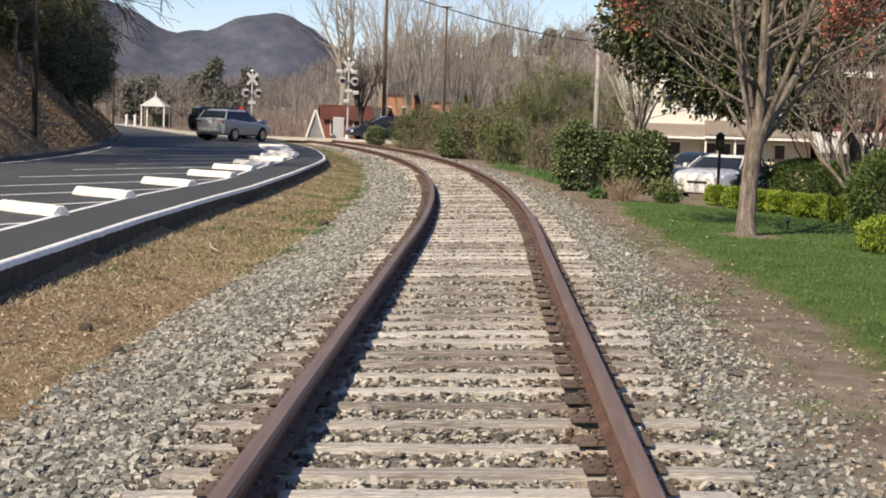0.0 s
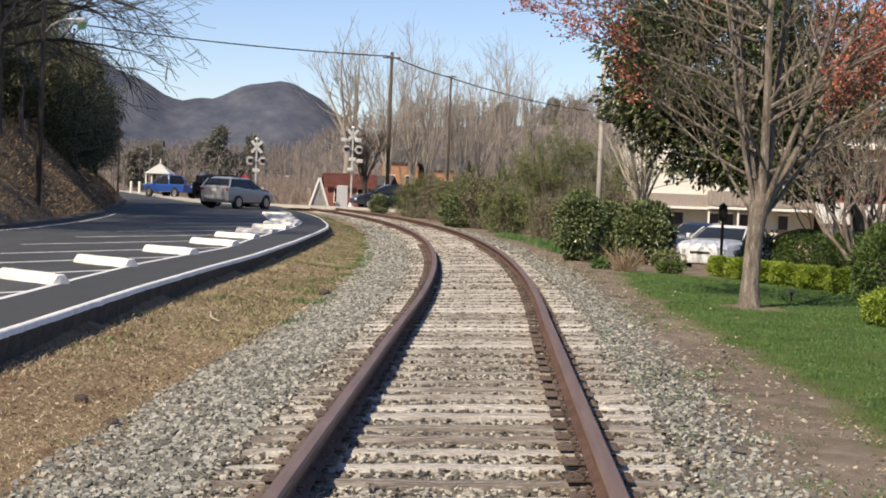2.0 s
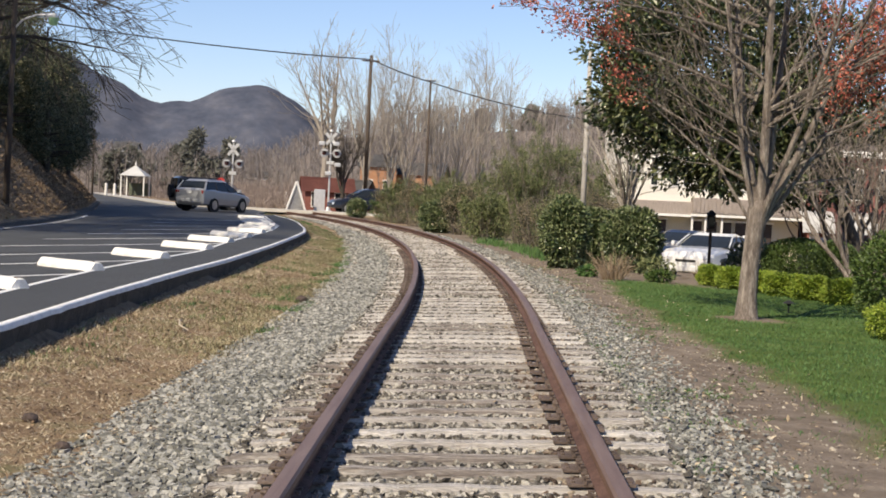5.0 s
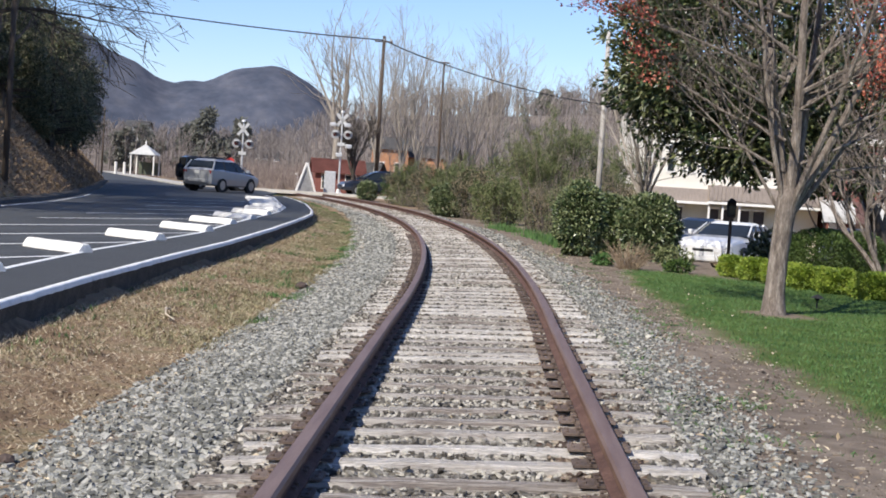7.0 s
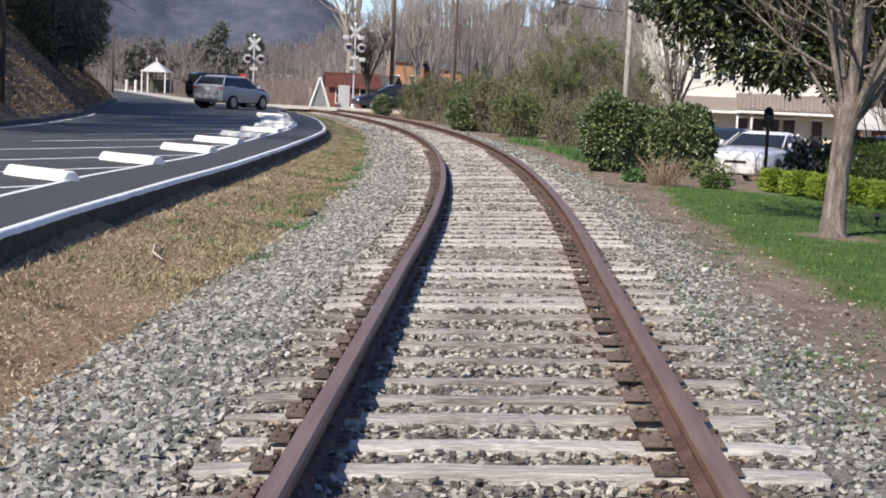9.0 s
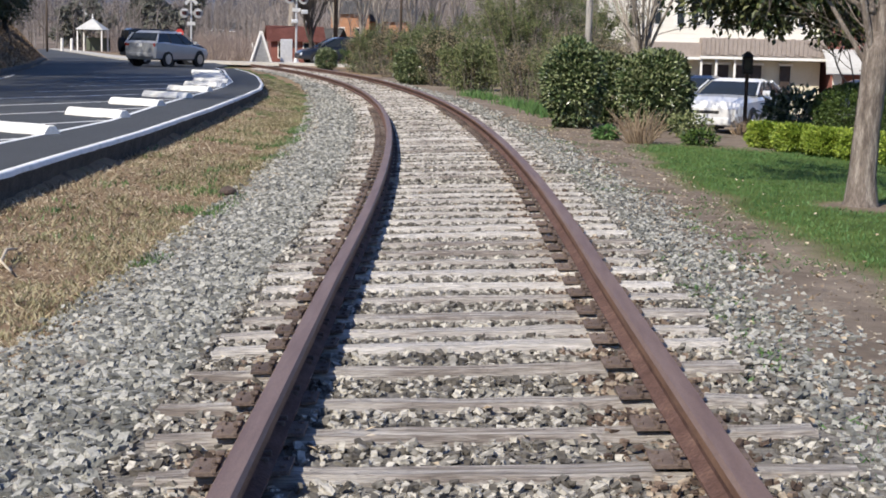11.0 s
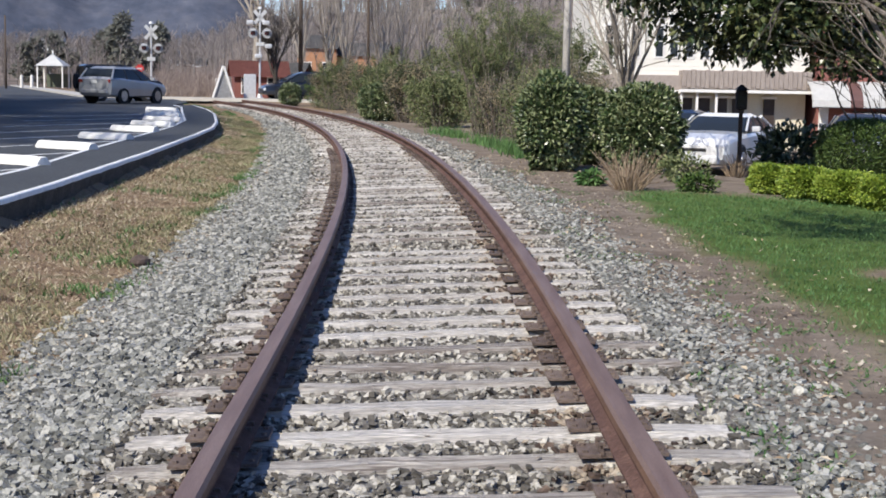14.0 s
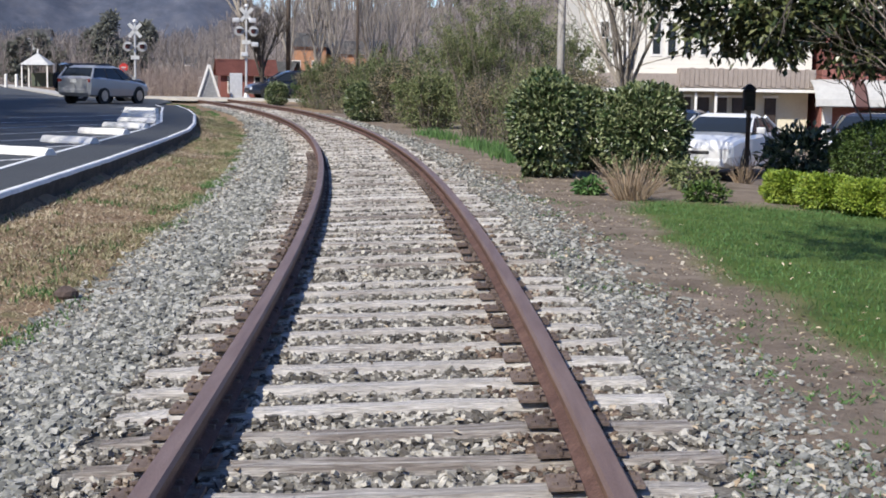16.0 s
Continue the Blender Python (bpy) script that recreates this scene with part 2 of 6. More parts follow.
def ground_z(x, y):
    u = x - centre(min(y, 95))
    k = lerp_table(KERB, min(y, 90))
    f = lerp_table(BANK, y)
    if x < f:
        d = f - x
        rise = 0.95 * d if d < 9 else 8.55 + 0.45 * (d - 9)
        rise = min(rise, 26)
        return (rise + 0.12 * math.sin(1.3 * x + 0.7 * y) * min(1, d)) * smooth01((175 - y) / 60)
    if x < k - 0.02:
        return -0.14
    if u < 0 and y < 92:
        uk = k - centre(y)
        if u < -2.3:
            t = (u + 2.3) / min(uk + 2.3, -0.2)
            foot = -0.38 + 0.12 * smooth01((y - 58) / 22)
            rim = -0.26 + 0.22 * smooth01((y - 40) / 26)
            return foot + (rim - foot) * smooth01(t)
        if u < -1.4:
            foot = -0.38 + 0.12 * smooth01((y - 58) / 22)
            return foot + (-0.265 - foot) * (u + 2.3) / 0.9
    if abs(u) <= 1.4 and y < 95:
        return -0.216 + 0.040 * u
    z = -0.2
    if 1.4 < u < 2.2 and y < 95:
        z = -0.16 - 0.04 * (u - 1.4) / 0.8
    fall = 0.6 * smooth01((y - 27) / 11) * smooth01((x - 4.2) / 3.0) * smooth01((150 - y) / 40)
    fall += 0.05 * smooth01((x - 3.5) / 3)
    if y > 80:
        z = z + 0.18 * smooth01((y - 80) / 12)
    return z - fall


def spaced(lo, hi, inner_lo, inner_hi, step, growth=1.25):
    out = list(np.arange(inner_lo, inner_hi + 1e-6, step))
    s, p = step, inner_lo
    while p > lo:
        s *= growth
        p -= s
        out.insert(0, max(p, lo))
    s, p = step, inner_hi
    while p < hi:
        s *= growth
        p += s
        out.append(min(p, hi))
    return out


def lawn_edge(y):
    return lerp_table([(-10, 3.9), (4, 3.55), (8.4, 3.5), (13, 3.25), (17, 3.12), (20, 3.02), (24, 3.1), (26, 3.6)], y) + 0.12 * noise.noise((0, y * 0.9, 3.1))


def make_ground():
    xs = sorted(set([float(q) for q in spaced(-2500, 2500, -12, 16, 0.22, 1.22) if q > -12.01 or q < -48] + [-12.4 - 0.5 * k for k in range(71)]))
    ys = sorted(set([float(q) for q in spaced(-200, 4500, -9, 62, 0.3, 1.18) if q < 62.01 or q > 151] + [63.0 + 1.1 * k for k in range(80)]))
    verts, col = [], []
    for y in ys:
        for x in xs:
            z = ground_z(x, y)
            u = x - centre(min(y, 95))
            k = lerp_table(KERB, min(y, 90))
            near = -12 < x < 14 and -10 < y < 62
            if near:
                z += 0.018 * noise.noise((x * 1.3, y * 1.3, 0)) + (0.012 * noise.noise((x * 5, y * 5, 2)) if abs(u) > 1.4 else 0)
            verts.append((x, y, z))
            w = 0.22 * noise.noise((x * 1.1, y * 1.1, 5)) + 0.1 * noise.noise((x * 4, y * 4, 7))
            gravel = smooth01((2.25 - 0.75 * smooth01((y - 40) / 26) + w - abs(u + 0.05)) / 0.5) if y < 88 else 0.0
            if u > 0:
                gravel = smooth01((1.95 + 1.4 * w - u) / 0.7) if y < 84 else 0.0
            lawn = smooth01((x - lawn_edge(y) + w) / 0.35) * smooth01((25.2 + 0.25 * (x - 4) * -1 - y + w) / 0.7) if x > 0 else 0.0
            ring = math.hypot((x - 4.7) * 0.8, y - 16.2) + 0.4 * w
            lawn *= smooth01((ring - 0.3) / 0.25)
            dirt = smooth01((u - 1.2) / 0.8) * (1 - lawn) if y < 70 else 0.0
            col.append((gravel, lawn, dirt, 1.0))
    nx = len(xs)
    faces = [(j * nx + i, j * nx + i + 1, (j + 1) * nx + i + 1, (j + 1) * nx + i) for j in range(len(ys) - 1) for i in range(nx - 1)]
    m = bpy.data.materials.new("ground_earth")
    m.use_nodes = True
    t = m.node_tree
    n, l = t.nodes, t.links
    b = n["Principled BSDF"]
    b.inputs["Roughness"].default_value = 0.95
    b.inputs["Specular IOR Level"].default_value = 0.2
    at = n.new("ShaderNodeAttribute")
    at.attribute_name = "zone"
    sep = n.new("ShaderNodeSeparateColor")
    l.new(at.outputs["Color"], sep.inputs[0])
    tc = n.new("ShaderNodeTexCoord")

    def tex(scale, cols, detail=6):
        q = n.new("ShaderNodeTexNoise")
        q.inputs["Scale"].default_value, q.inputs["Detail"].default_value, q.inputs["Roughness"].default_value = scale, detail, 0.7
        l.new(tc.outputs["Object"], q.inputs["Vector"])
        r = n.new("ShaderNodeValToRGB")
        for i, c in enumerate(cols):
            p = 0.32 + 0.36 * i / (len(cols) - 1)
            e = r.color_ramp.elements[i] if i < 2 else r.color_ramp.elements.new(p)
            e.position, e.color = p, (*c, 1)
        l.new(q.outputs["Fac"], r.inputs["Fac"])
        return r.outputs["Color"], q.outputs["Fac"]

    def mix(fac, a, c):
        x = n.new("ShaderNodeMix")
        x.data_type = "RGBA"
        l.new(fac, x.inputs[0])
        l.new(a, x.inputs[6])
        l.new(c, x.inputs[7])
        return x.outputs[2]

    dry, _ = tex(2.3, [(0.098, 0.066, 0.043), (0.195, 0.132, 0.082), (0.285, 0.2, 0.126), (0.24, 0.188, 0.11), (0.155, 0.145, 0.072)], 12)
    grav, _ = tex(30, [(0.095, 0.086, 0.073), (0.195, 0.18, 0.158), (0.325, 0.31, 0.28)], 9)
    lawn, _ = tex(3.0, [(0.04, 0.07, 0.015), (0.075, 0.12, 0.025), (0.11, 0.15, 0.04)], 9)
    soil, _ = tex(2.2, [(0.125, 0.097, 0.074), (0.205, 0.164, 0.127), (0.3, 0.248, 0.192)], 9)
    c = mix(sep.outputs["Blue"], dry, soil)
    c = mix(sep.outputs["Red"], c, grav)
    c = mix(sep.outputs["Green"], c, lawn)
    l.new(c, b.inputs["Base Color"])
    _, h = tex(22, [(0, 0, 0), (1, 1, 1)], 8)
    bp = n.new("ShaderNodeBump")
    bp.inputs["Strength"].default_value, bp.inputs["Distance"].default_value = 0.8, 0.03
    l.new(h, bp.inputs["Height"])
    l.new(bp.outputs[0], b.inputs["Normal"])
    ob = mesh_ob("ground", verts, faces, m, smooth=True)
    ca = ob.data.color_attributes.new("zone", "FLOAT_COLOR", "POINT")
    ca.data.foreach_set("color", [q for v in col for q in v])
    tagged(ob, "bare earth, dry winter grass and a green lawn beside the track", "ground", kind="structure")


make_ground()


def strip(name, left, right, z, material, label, category, y0, y1, step=0.5, thick=0.0, parent=None):
    """A sheet or slab between two lines x = left(y) and x = right(y), its top at z."""
    ys = list(np.arange(y0, y1 + 1e-6, step))
    v, f = [], []
    for y in ys:
        a, b = left(y), right(y)
        v += [(a, y, z), (b, y, z)]
        if thick:
            v += [(b, y, z - thick), (a, y, z - thick)]
    k = 4 if thick else 2
    for i in range(len(ys) - 1):
        o, q = i * k, (i + 1) * k
        f.append((o, o + 1, q + 1, q))
        if thick:
            f += [(o + 1, o + 2, q + 2, q + 1), (o + 3, o, q, q + 3), (o + 2, o + 3, q + 3, q + 2)]
    if thick:
        f += [(0, 3, 2, 1), tuple(len(v) - 4 + i for i in (0, 1, 2, 3))]
    ob = mesh_ob(name, v, f, material, parent)
    return tagged(ob, label, category, kind="structure") if label else ob


def on(table, dx=0.0):
    return lambda y: lerp_table(table, y) + dx


ROADEDGE = [(72, -11.7), (80, -12.4), (88.5, -14.6), (91.5, -20.8), (126, -33), (163, -46), (200, -60)]

# the lot and the road beyond it: one asphalt slab from the foot of the bank to the painted path
strip("road", lambda y: lerp_table(BANK, y) - 0.05, lambda y: lerp_table(LINE, min(y, 72)) + 0.02 if y < 72 else lerp_table(ROADEDGE, y), 0.0, ASPHALT,
      "dark worn asphalt parking lot and road", "road", -14, 170, 0.5, 0.2)
strip("pavement", on(LINE, 0.03), on(KERB, -0.045), 0.012, PATHTAR, "dark smooth asphalt footpath edged with white lines", "footpath", -14, 71, 0.25, 0.25)
strip("trim", on(LINE, -0.042), on(LINE, 0.042), 0.018, WHITE, "white painted line along the footpath", "road marking", -14, 71, 0.25, 0.01)


def make_kerb():
    """The raised white outer edge of the path, rough along its face."""
    ys = list(np.arange(-14, 71, 0.12))
    v, f = [], []
    for y in ys:
        x = lerp_table(KERB, y)
        w = 0.02 * noise.noise((0, y * 2.2, 1)) + 0.02 * noise.noise((0, y * 9, 4))
        for dx, z in ((-0.055 + 0.4 * w, 0.0125), (-0.05, 0.018), (0.005 + w, 0.019), (0.026 + w, 0.006), (0.03 + 1.3 * w, -0.04)):
            v.append((x + dx, y, z))
    for i in range(len(ys) - 1):
        for j in range(4):
            f.append((i * 5 + j, i * 5 + j + 1, i * 5 + j + 6, i * 5 + j + 5))
    ob = mesh_ob("kerb", v, f, WHITE, smooth=True)
    tagged(ob, "rough white painted kerb along the footpath's edge", "kerb", kind="structure")
    v, f = [], []
    for y in ys:
        x = lerp_table(KERB, y)
        w = 0.03 * noise.noise((3, y * 5, 4))
        v += [(x + 0.028 + w * 0.3, y, -0.045), (x + 0.01 + w, y, -0.2), (x + 0.03 + w, y, -0.42)]
    for i in range(len(ys) - 1):
        for j in range(2):
            f.append((i * 3 + j, i * 3 + j + 1, i * 3 + j + 4, i * 3 + j + 3))
    ob = mesh_ob("kerb_side", v, f, KERBSIDE, smooth=True)
    tagged(ob, "dark broken asphalt edge below the white kerb", "kerb", kind="structure")


make_kerb()

# parking stripes, each from the path's line back across a stall
for k in range(-3, 11):
    y = 10.85 + 4.5 * k
    x = lerp_table(LINE, y)
    dx, dy = -0.405 * 7.6, -0.914 * 7.6
    nx_, ny_ = 0.91 * 0.055, -0.41 * 0.055
    z = 0.006
    ob = mesh_ob("parking_stripe", [(x - nx_, y - ny_, z), (x + nx_, y + ny_, z), (x + dx + nx_, y + dy + ny_, z), (x + dx - nx_, y + dy - ny_, z)], [(0, 1, 2, 3)], WHITE)
    tagged(ob, "white painted parking stripe on the asphalt", "road marking", group="parking stripes", kind="structure")



def make_bank_edge():
    """A low rolled asphalt lip where the lot meets the bank, and the worn white line before it."""
    ys = list(np.arange(6, 84, 0.3))
    v, f = [], []
    for y in ys:
        x = lerp_table(BANK, y) + 0.05 * noise.noise((0, y * 1.1, 6))
        h = 0.13 + 0.05 * noise.noise((2, y * 0.9, 1))
        for dx, z in ((0.16, -0.02), (0.13, h * 0.7), (0.03, h), (-0.15, h * 1.05), (-0.4, h + 0.1)):
            v.append((x + dx, y, z))
    for i in range(len(ys) - 1):
        for j in range(4):
            f.append((i * 5 + j, (i + 1) * 5 + j, (i + 1) * 5 + j + 1, i * 5 + j + 1))
    ob = mesh_ob("kerb_bank", v, f, KERBSIDE, smooth=True)
    tagged(ob, "dark rolled asphalt lip along the foot of the bank", "kerb", kind="structure")
    strip("bank_line", on(BANK, 0.42), on(BANK, 0.5), 0.008, WHITE, "worn white line along the foot of the bank", "road marking", 18, 50, 0.5)


make_bank_edge()

# the far kerb of the road
FARK = [(-46, 163), (-33, 126), (-20.9, 91.6), (-15.6, 90.6), (-11, 89.4), (-6, 88)]


def make_far_kerb():
    pts = [Vector((x, y, 0)) for x, y in FARK]
    v, f = [], []
    for i, p in enumerate(pts):
        d = (pts[min(i + 1, len(pts) - 1)] - pts[max(i - 1, 0)]).normalized()
        s = Vector((d.y, -d.x, 0))
        s = s if s.y > 0 or s.x > 0 else -s
        for off, z in ((0, -0.1), (0.0, 0.09), (1.5, 0.1), (1.6, -0.25)):
            q = p + s * off
            v.append((q.x, q.y, z))
    for i in range(len(pts) - 1):
        for j in range(3):
            f.append((i * 4 + j, i * 4 + j + 1, i * 4 + j + 5, i * 4 + j + 4))
    ob = mesh_ob("kerb_far", v, f, CONCRETE)
    tagged(ob, "pale concrete kerb and pavement across the road", "kerb", kind="structure")


make_far_kerb()

# ---- the railway ----
TRACK = thing("railway_track", pose(0, 0, 0), "curving railway track with rusty rails on weathered grey ties", "railway track", kind="structure")


def at_track(y, u=0.0, z=0.0):
    """A pose on the track at y, u to the right of its centre, turned along it and leaning with its cant."""
    h = heading(y)
    return Matrix.Translation((centre(y) + u * math.cos(h), y + u * math.sin(h), z + 0.042 * u)) @ Matrix.Rotation(h, 4, "Z") @ Matrix.Rotation(-math.atan(0.042), 4, "Y")


def make_rail(u):
    """A flat-bottomed rail: head, web and foot, swept along the curve."""
    prof = [(-0.045, -0.014), (-0.034, 0.001), (0.034, 0.001), (0.045, -0.014), (0.045, -0.046), (0.014, -0.054), (0.011, -0.122), (0.054, -0.146), (0.054, -0.158),
            (-0.054, -0.158), (-0.054, -0.146), (-0.011, -0.122), (-0.014, -0.056), (-0.045, -0.046)]
    ys = list(np.arange(-9, 96, 0.5))
    v, f, fm = [], [], []
    k = len(prof)
    for y in ys:
        m = at_track(y, u)
        for a, z in prof:
            v.append(m @ Vector((a, 0, z)))
    for i in range(len(ys) - 1):
        for j in range(k):
            j2 = (j + 1) % k
            f.append((i * k + j, i * k + j2, (i + 1) * k + j2, (i + 1) * k + j))
            fm.append(1 if j in (0, 1, 2) else 2 if j in (3, 13) else 0)
    ob = mesh_ob("rail", v, f, None, TRACK, "rusty steel rail", mats=[RUST, RAILTOP, RAILSIDE], fmat=fm)
    return ob


for u in (-0.7525, 0.7525):
    make_rail(u)


def tie_mesh(seed):
    """A worn wooden tie: split and weathered, its edges eaten."""
    rs = random.Random(seed)
    n = 11
    wide, rift = rs.uniform(0.066, 0.09), rs.choice((0.006, 0.01, 0.022))
    v, f = [], []
    for i in range(n):
        x = -1.25 + 2.5 * i / (n - 1)
        w = wide + rs.uniform(-0.012, 0.012)
        top = 0.0 + rs.uniform(-0.008, 0.004)
        e = 0.02 if i in (0, n - 1) else 0.0
        s = rs.uniform(-0.008, 0.008)
        for yy, zz in ((-w, -0.15), (-w + e * 0.3, top - 0.02 - rs.uniform(0, 0.012)), (-w + 0.022, top), (s, top - rs.uniform(0, rift)), (w - 0.022, top - rs.uniform(0, 0.004)), (w, top - 0.02 - rs.uniform(0, 0.015)), (w, -0.15)):
            v.append((x + (e if zz > -0.1 and i == 0 else -e if zz > -0.1 and i == n - 1 else 0) * rs.uniform(0.2, 1.2), yy, zz - e * 0.4))
    for i in range(n - 1):
        for j in range(6):
            f.append((i * 7 + j, i * 7 + j + 1, i * 7 + j + 8, i * 7 + j + 7))
    f.append(tuple(range(6, -1, -1)))
    f.append(tuple((n - 1) * 7 + j for j in range(7)))
    me = bpy.data.meshes.new("tie")
    me.from_pydata(v, [], f)
    me.materials.append(TIE)
    return me


def plate_mesh():
    bm = B()
    box(bm, (0.34, 0.18, 0.016), pose(0, 0, 0), 0.003)
    for sx in (-1, 1):
        box(bm, (0.016, 0.19, 0.014), pose(sx * 0.084, 0, 0.012))
        for sy in (-1, 1):
            rod(bm, 0.011, 0.011, 0.03, pose(sx * 0.086, sy * 0.045, 0.004), 6)
            box(bm, (0.032, 0.026, 0.012), pose(sx * 0.08, sy * 0.045, 0.036), 0.003)
            rod(bm, 0.013, 0.012, 0.014, pose(sx * 0.145, sy * 0.05, 0.004), 5)
    me = bpy.data.meshes.new("tie_plate")
    bm.to_mesh(me)
    bm.free()
    me.materials.append(PLATE)
    return me


TIES = [tie_mesh(i) for i in range(14)]
PLATES = plate_mesh()


# where the ties lie along the walk: their spacing is uneven
TIEROWS = [0.04, 0.4, 0.92, 1.45, 1.93, 2.4, 2.85, 3.25, 3.65, 4.15, 4.61, 5.1, 5.53, 6.02, 6.62, 7.11, 7.6, 8.18, 8.72, 9.1, 9.5, 10.08, 10.5, 11.05, 11.53, 11.98,
           12.47, 12.95, 13.4, 13.9, 14.46, 14.98, 15.55, 16.02, 16.57, 17.04]


TIELINES = []


def make_ties():
    rs = random.Random(5)
    ys, y = [], 17.54
    while y < 87:
        y += 0.497 + rs.uniform(-0.05, 0.05)
        ys.append(y)
    ys = [0.04 - 0.495 * k + rs.uniform(-0.04, 0.04) for k in range(17, 0, -1)] + TIEROWS + ys
    TIELINES.extend(ys)
    for y in ys:
        m = at_track(y, rs.uniform(-0.07, 0.07), -0.168 + rs.uniform(-0.016, 0.003)) @ pose(0, 0, 0, 0, 0, rs.uniform(-1.6, 1.6))
        o = new("tie", rs.choice(TIES))
        o.matrix_world, o.parent = m, TRACK
        if y < 36:
            for u in (-0.7525, 0.7525):
                p = new("tie_plate", PLATES)
                p.matrix_world, p.parent = at_track(y, u - 0.05 if u < 0 else u, -0.160), TRACK


make_ties()

# ---- loose stone, straw and grass ----


def rand_dir():
    while True:
        v = Vector((rnd(-1, 1), rnd(-1, 1), rnd(-1, 1)))
        if 0.05 < v.length < 1:
            return v.normalized()


def make_stones():
    rs = np.random.RandomState(3)
    cube = np.array([(x, y, z) for x in (-1, 1) for y in (-1, 1) for z in (-1, 1)], float)
    quads = np.array([(0, 1, 3, 2), (4, 6, 7, 5), (0, 4, 5, 1), (2, 3, 7, 6), (0, 2, 6, 4), (1, 5, 7, 3)])
    pts, size, mid = [], [], []
    lines = np.array(TIELINES)
    for y0, y1, per, r0, r1 in ((-12, -1, 260, 0.011, 0.021), (-1, 8, 900, 0.008, 0.019), (8, 17, 1000, 0.009, 0.019), (17, 27, 520, 0.011, 0.023), (27, 48, 180, 0.016, 0.033), (48, 82, 70, 0.025, 0.045)):
        n = int((y1 - y0) * 4.3 * per)
        ys = rs.uniform(y0, y1, n)
        us = rs.uniform(-2.42, 2.35, n)
        inner = np.abs(us) < 1.3
        keep = rs.rand(n) < np.where(us > 1.3, np.clip((2.12 - us) / 0.6, 0, 1) * 0.75, np.clip((us + 2.5 - 0.75 * np.clip((ys - 40) / 26, 0, 1)) / 0.22, 0, 1))
        for y, u in zip(ys[keep], us[keep]):
            x = centre(y) + u
            if abs(u) < 1.27:
                foot = y - math.tan(heading(y)) * u
                gap = np.min(np.abs(lines - foot))
                if gap < 0.1 and rs.rand() < (0.96 if gap < 0.08 else 0.5):
                    continue
            lift = 0.012 if abs(u) < 1.3 else 0.003
            pts.append((x, y, ground_z(x, y) + lift + rs.uniform(-0.008, 0.012)))
            size.append(rs.uniform(r0, r1) * (1.2 if u < -1.3 else 0.9))
            mid.append(2 if 0.76 < abs(u) + rs.uniform(-0.12, 0.12) < 0.98 or 0.5 < u + rs.uniform(-0.1, 0.1) < 0.72 else 1 if abs(u) < 1.3 else 0)
    for _ in range(5000):
        y = -4 + 34 * rs.rand() ** 1.3
        x = rs.uniform(centre(y) + 1.75, lawn_edge(y) + 0.15)
        pts.append((x, y, ground_z(x, y) + 0.002))
        size.append(rs.uniform(0.003, 0.007) if rs.rand() < 0.96 else rs.uniform(0.01, 0.018))
        mid.append(3)
    pts, size = np.array(pts), np.array(size)
    n = len(pts)
    v = cube[None] * rs.uniform(0.55, 1.1, (n, 8, 3))
    v[:, :, 0] *= rs.uniform(0.9, 2.0, (n, 1))
    v[:, :, 2] *= rs.uniform(0.45, 0.8, (n, 1))
    a, tilt = rs.uniform(0, 6.28, n), rs.uniform(-0.7, 0.7, n)
    x, z = v[:, :, 0] * np.cos(tilt)[:, None] - v[:, :, 2] * np.sin(tilt)[:, None], v[:, :, 0] * np.sin(tilt)[:, None] + v[:, :, 2] * np.cos(tilt)[:, None]
    y = v[:, :, 1]
    v = np.stack([x * np.cos(a)[:, None] - y * np.sin(a)[:, None], x * np.sin(a)[:, None] + y * np.cos(a)[:, None], z], -1)
    v = v * size[:, None, None] + pts[:, None]
    mid = np.array(mid)
    for w, material, label in ((v[mid == 0], STONE, "grey crushed stone ballast spread beside the ties"), (v[mid == 1], STONEDIRTY, "dirty brown-grey crushed stone between the ties"),
                               (v[mid == 2], STONERUST, "rust-stained crushed stone along the rails"), (v[mid == 3], CRUMB, "small crumbs of earth and stone on the worn strip")):
        f = quads[None] + 8 * np.arange(len(w))[:, None, None]
        me = bpy.data.meshes.new("ballast")
        me.from_pydata(w.reshape(-1, 3).tolist(), [], f.reshape(-1, 4).tolist())
        me.materials.append(material)
        tagged(new("ballast", me), label, "gravel", kind="stuff")


make_stones()


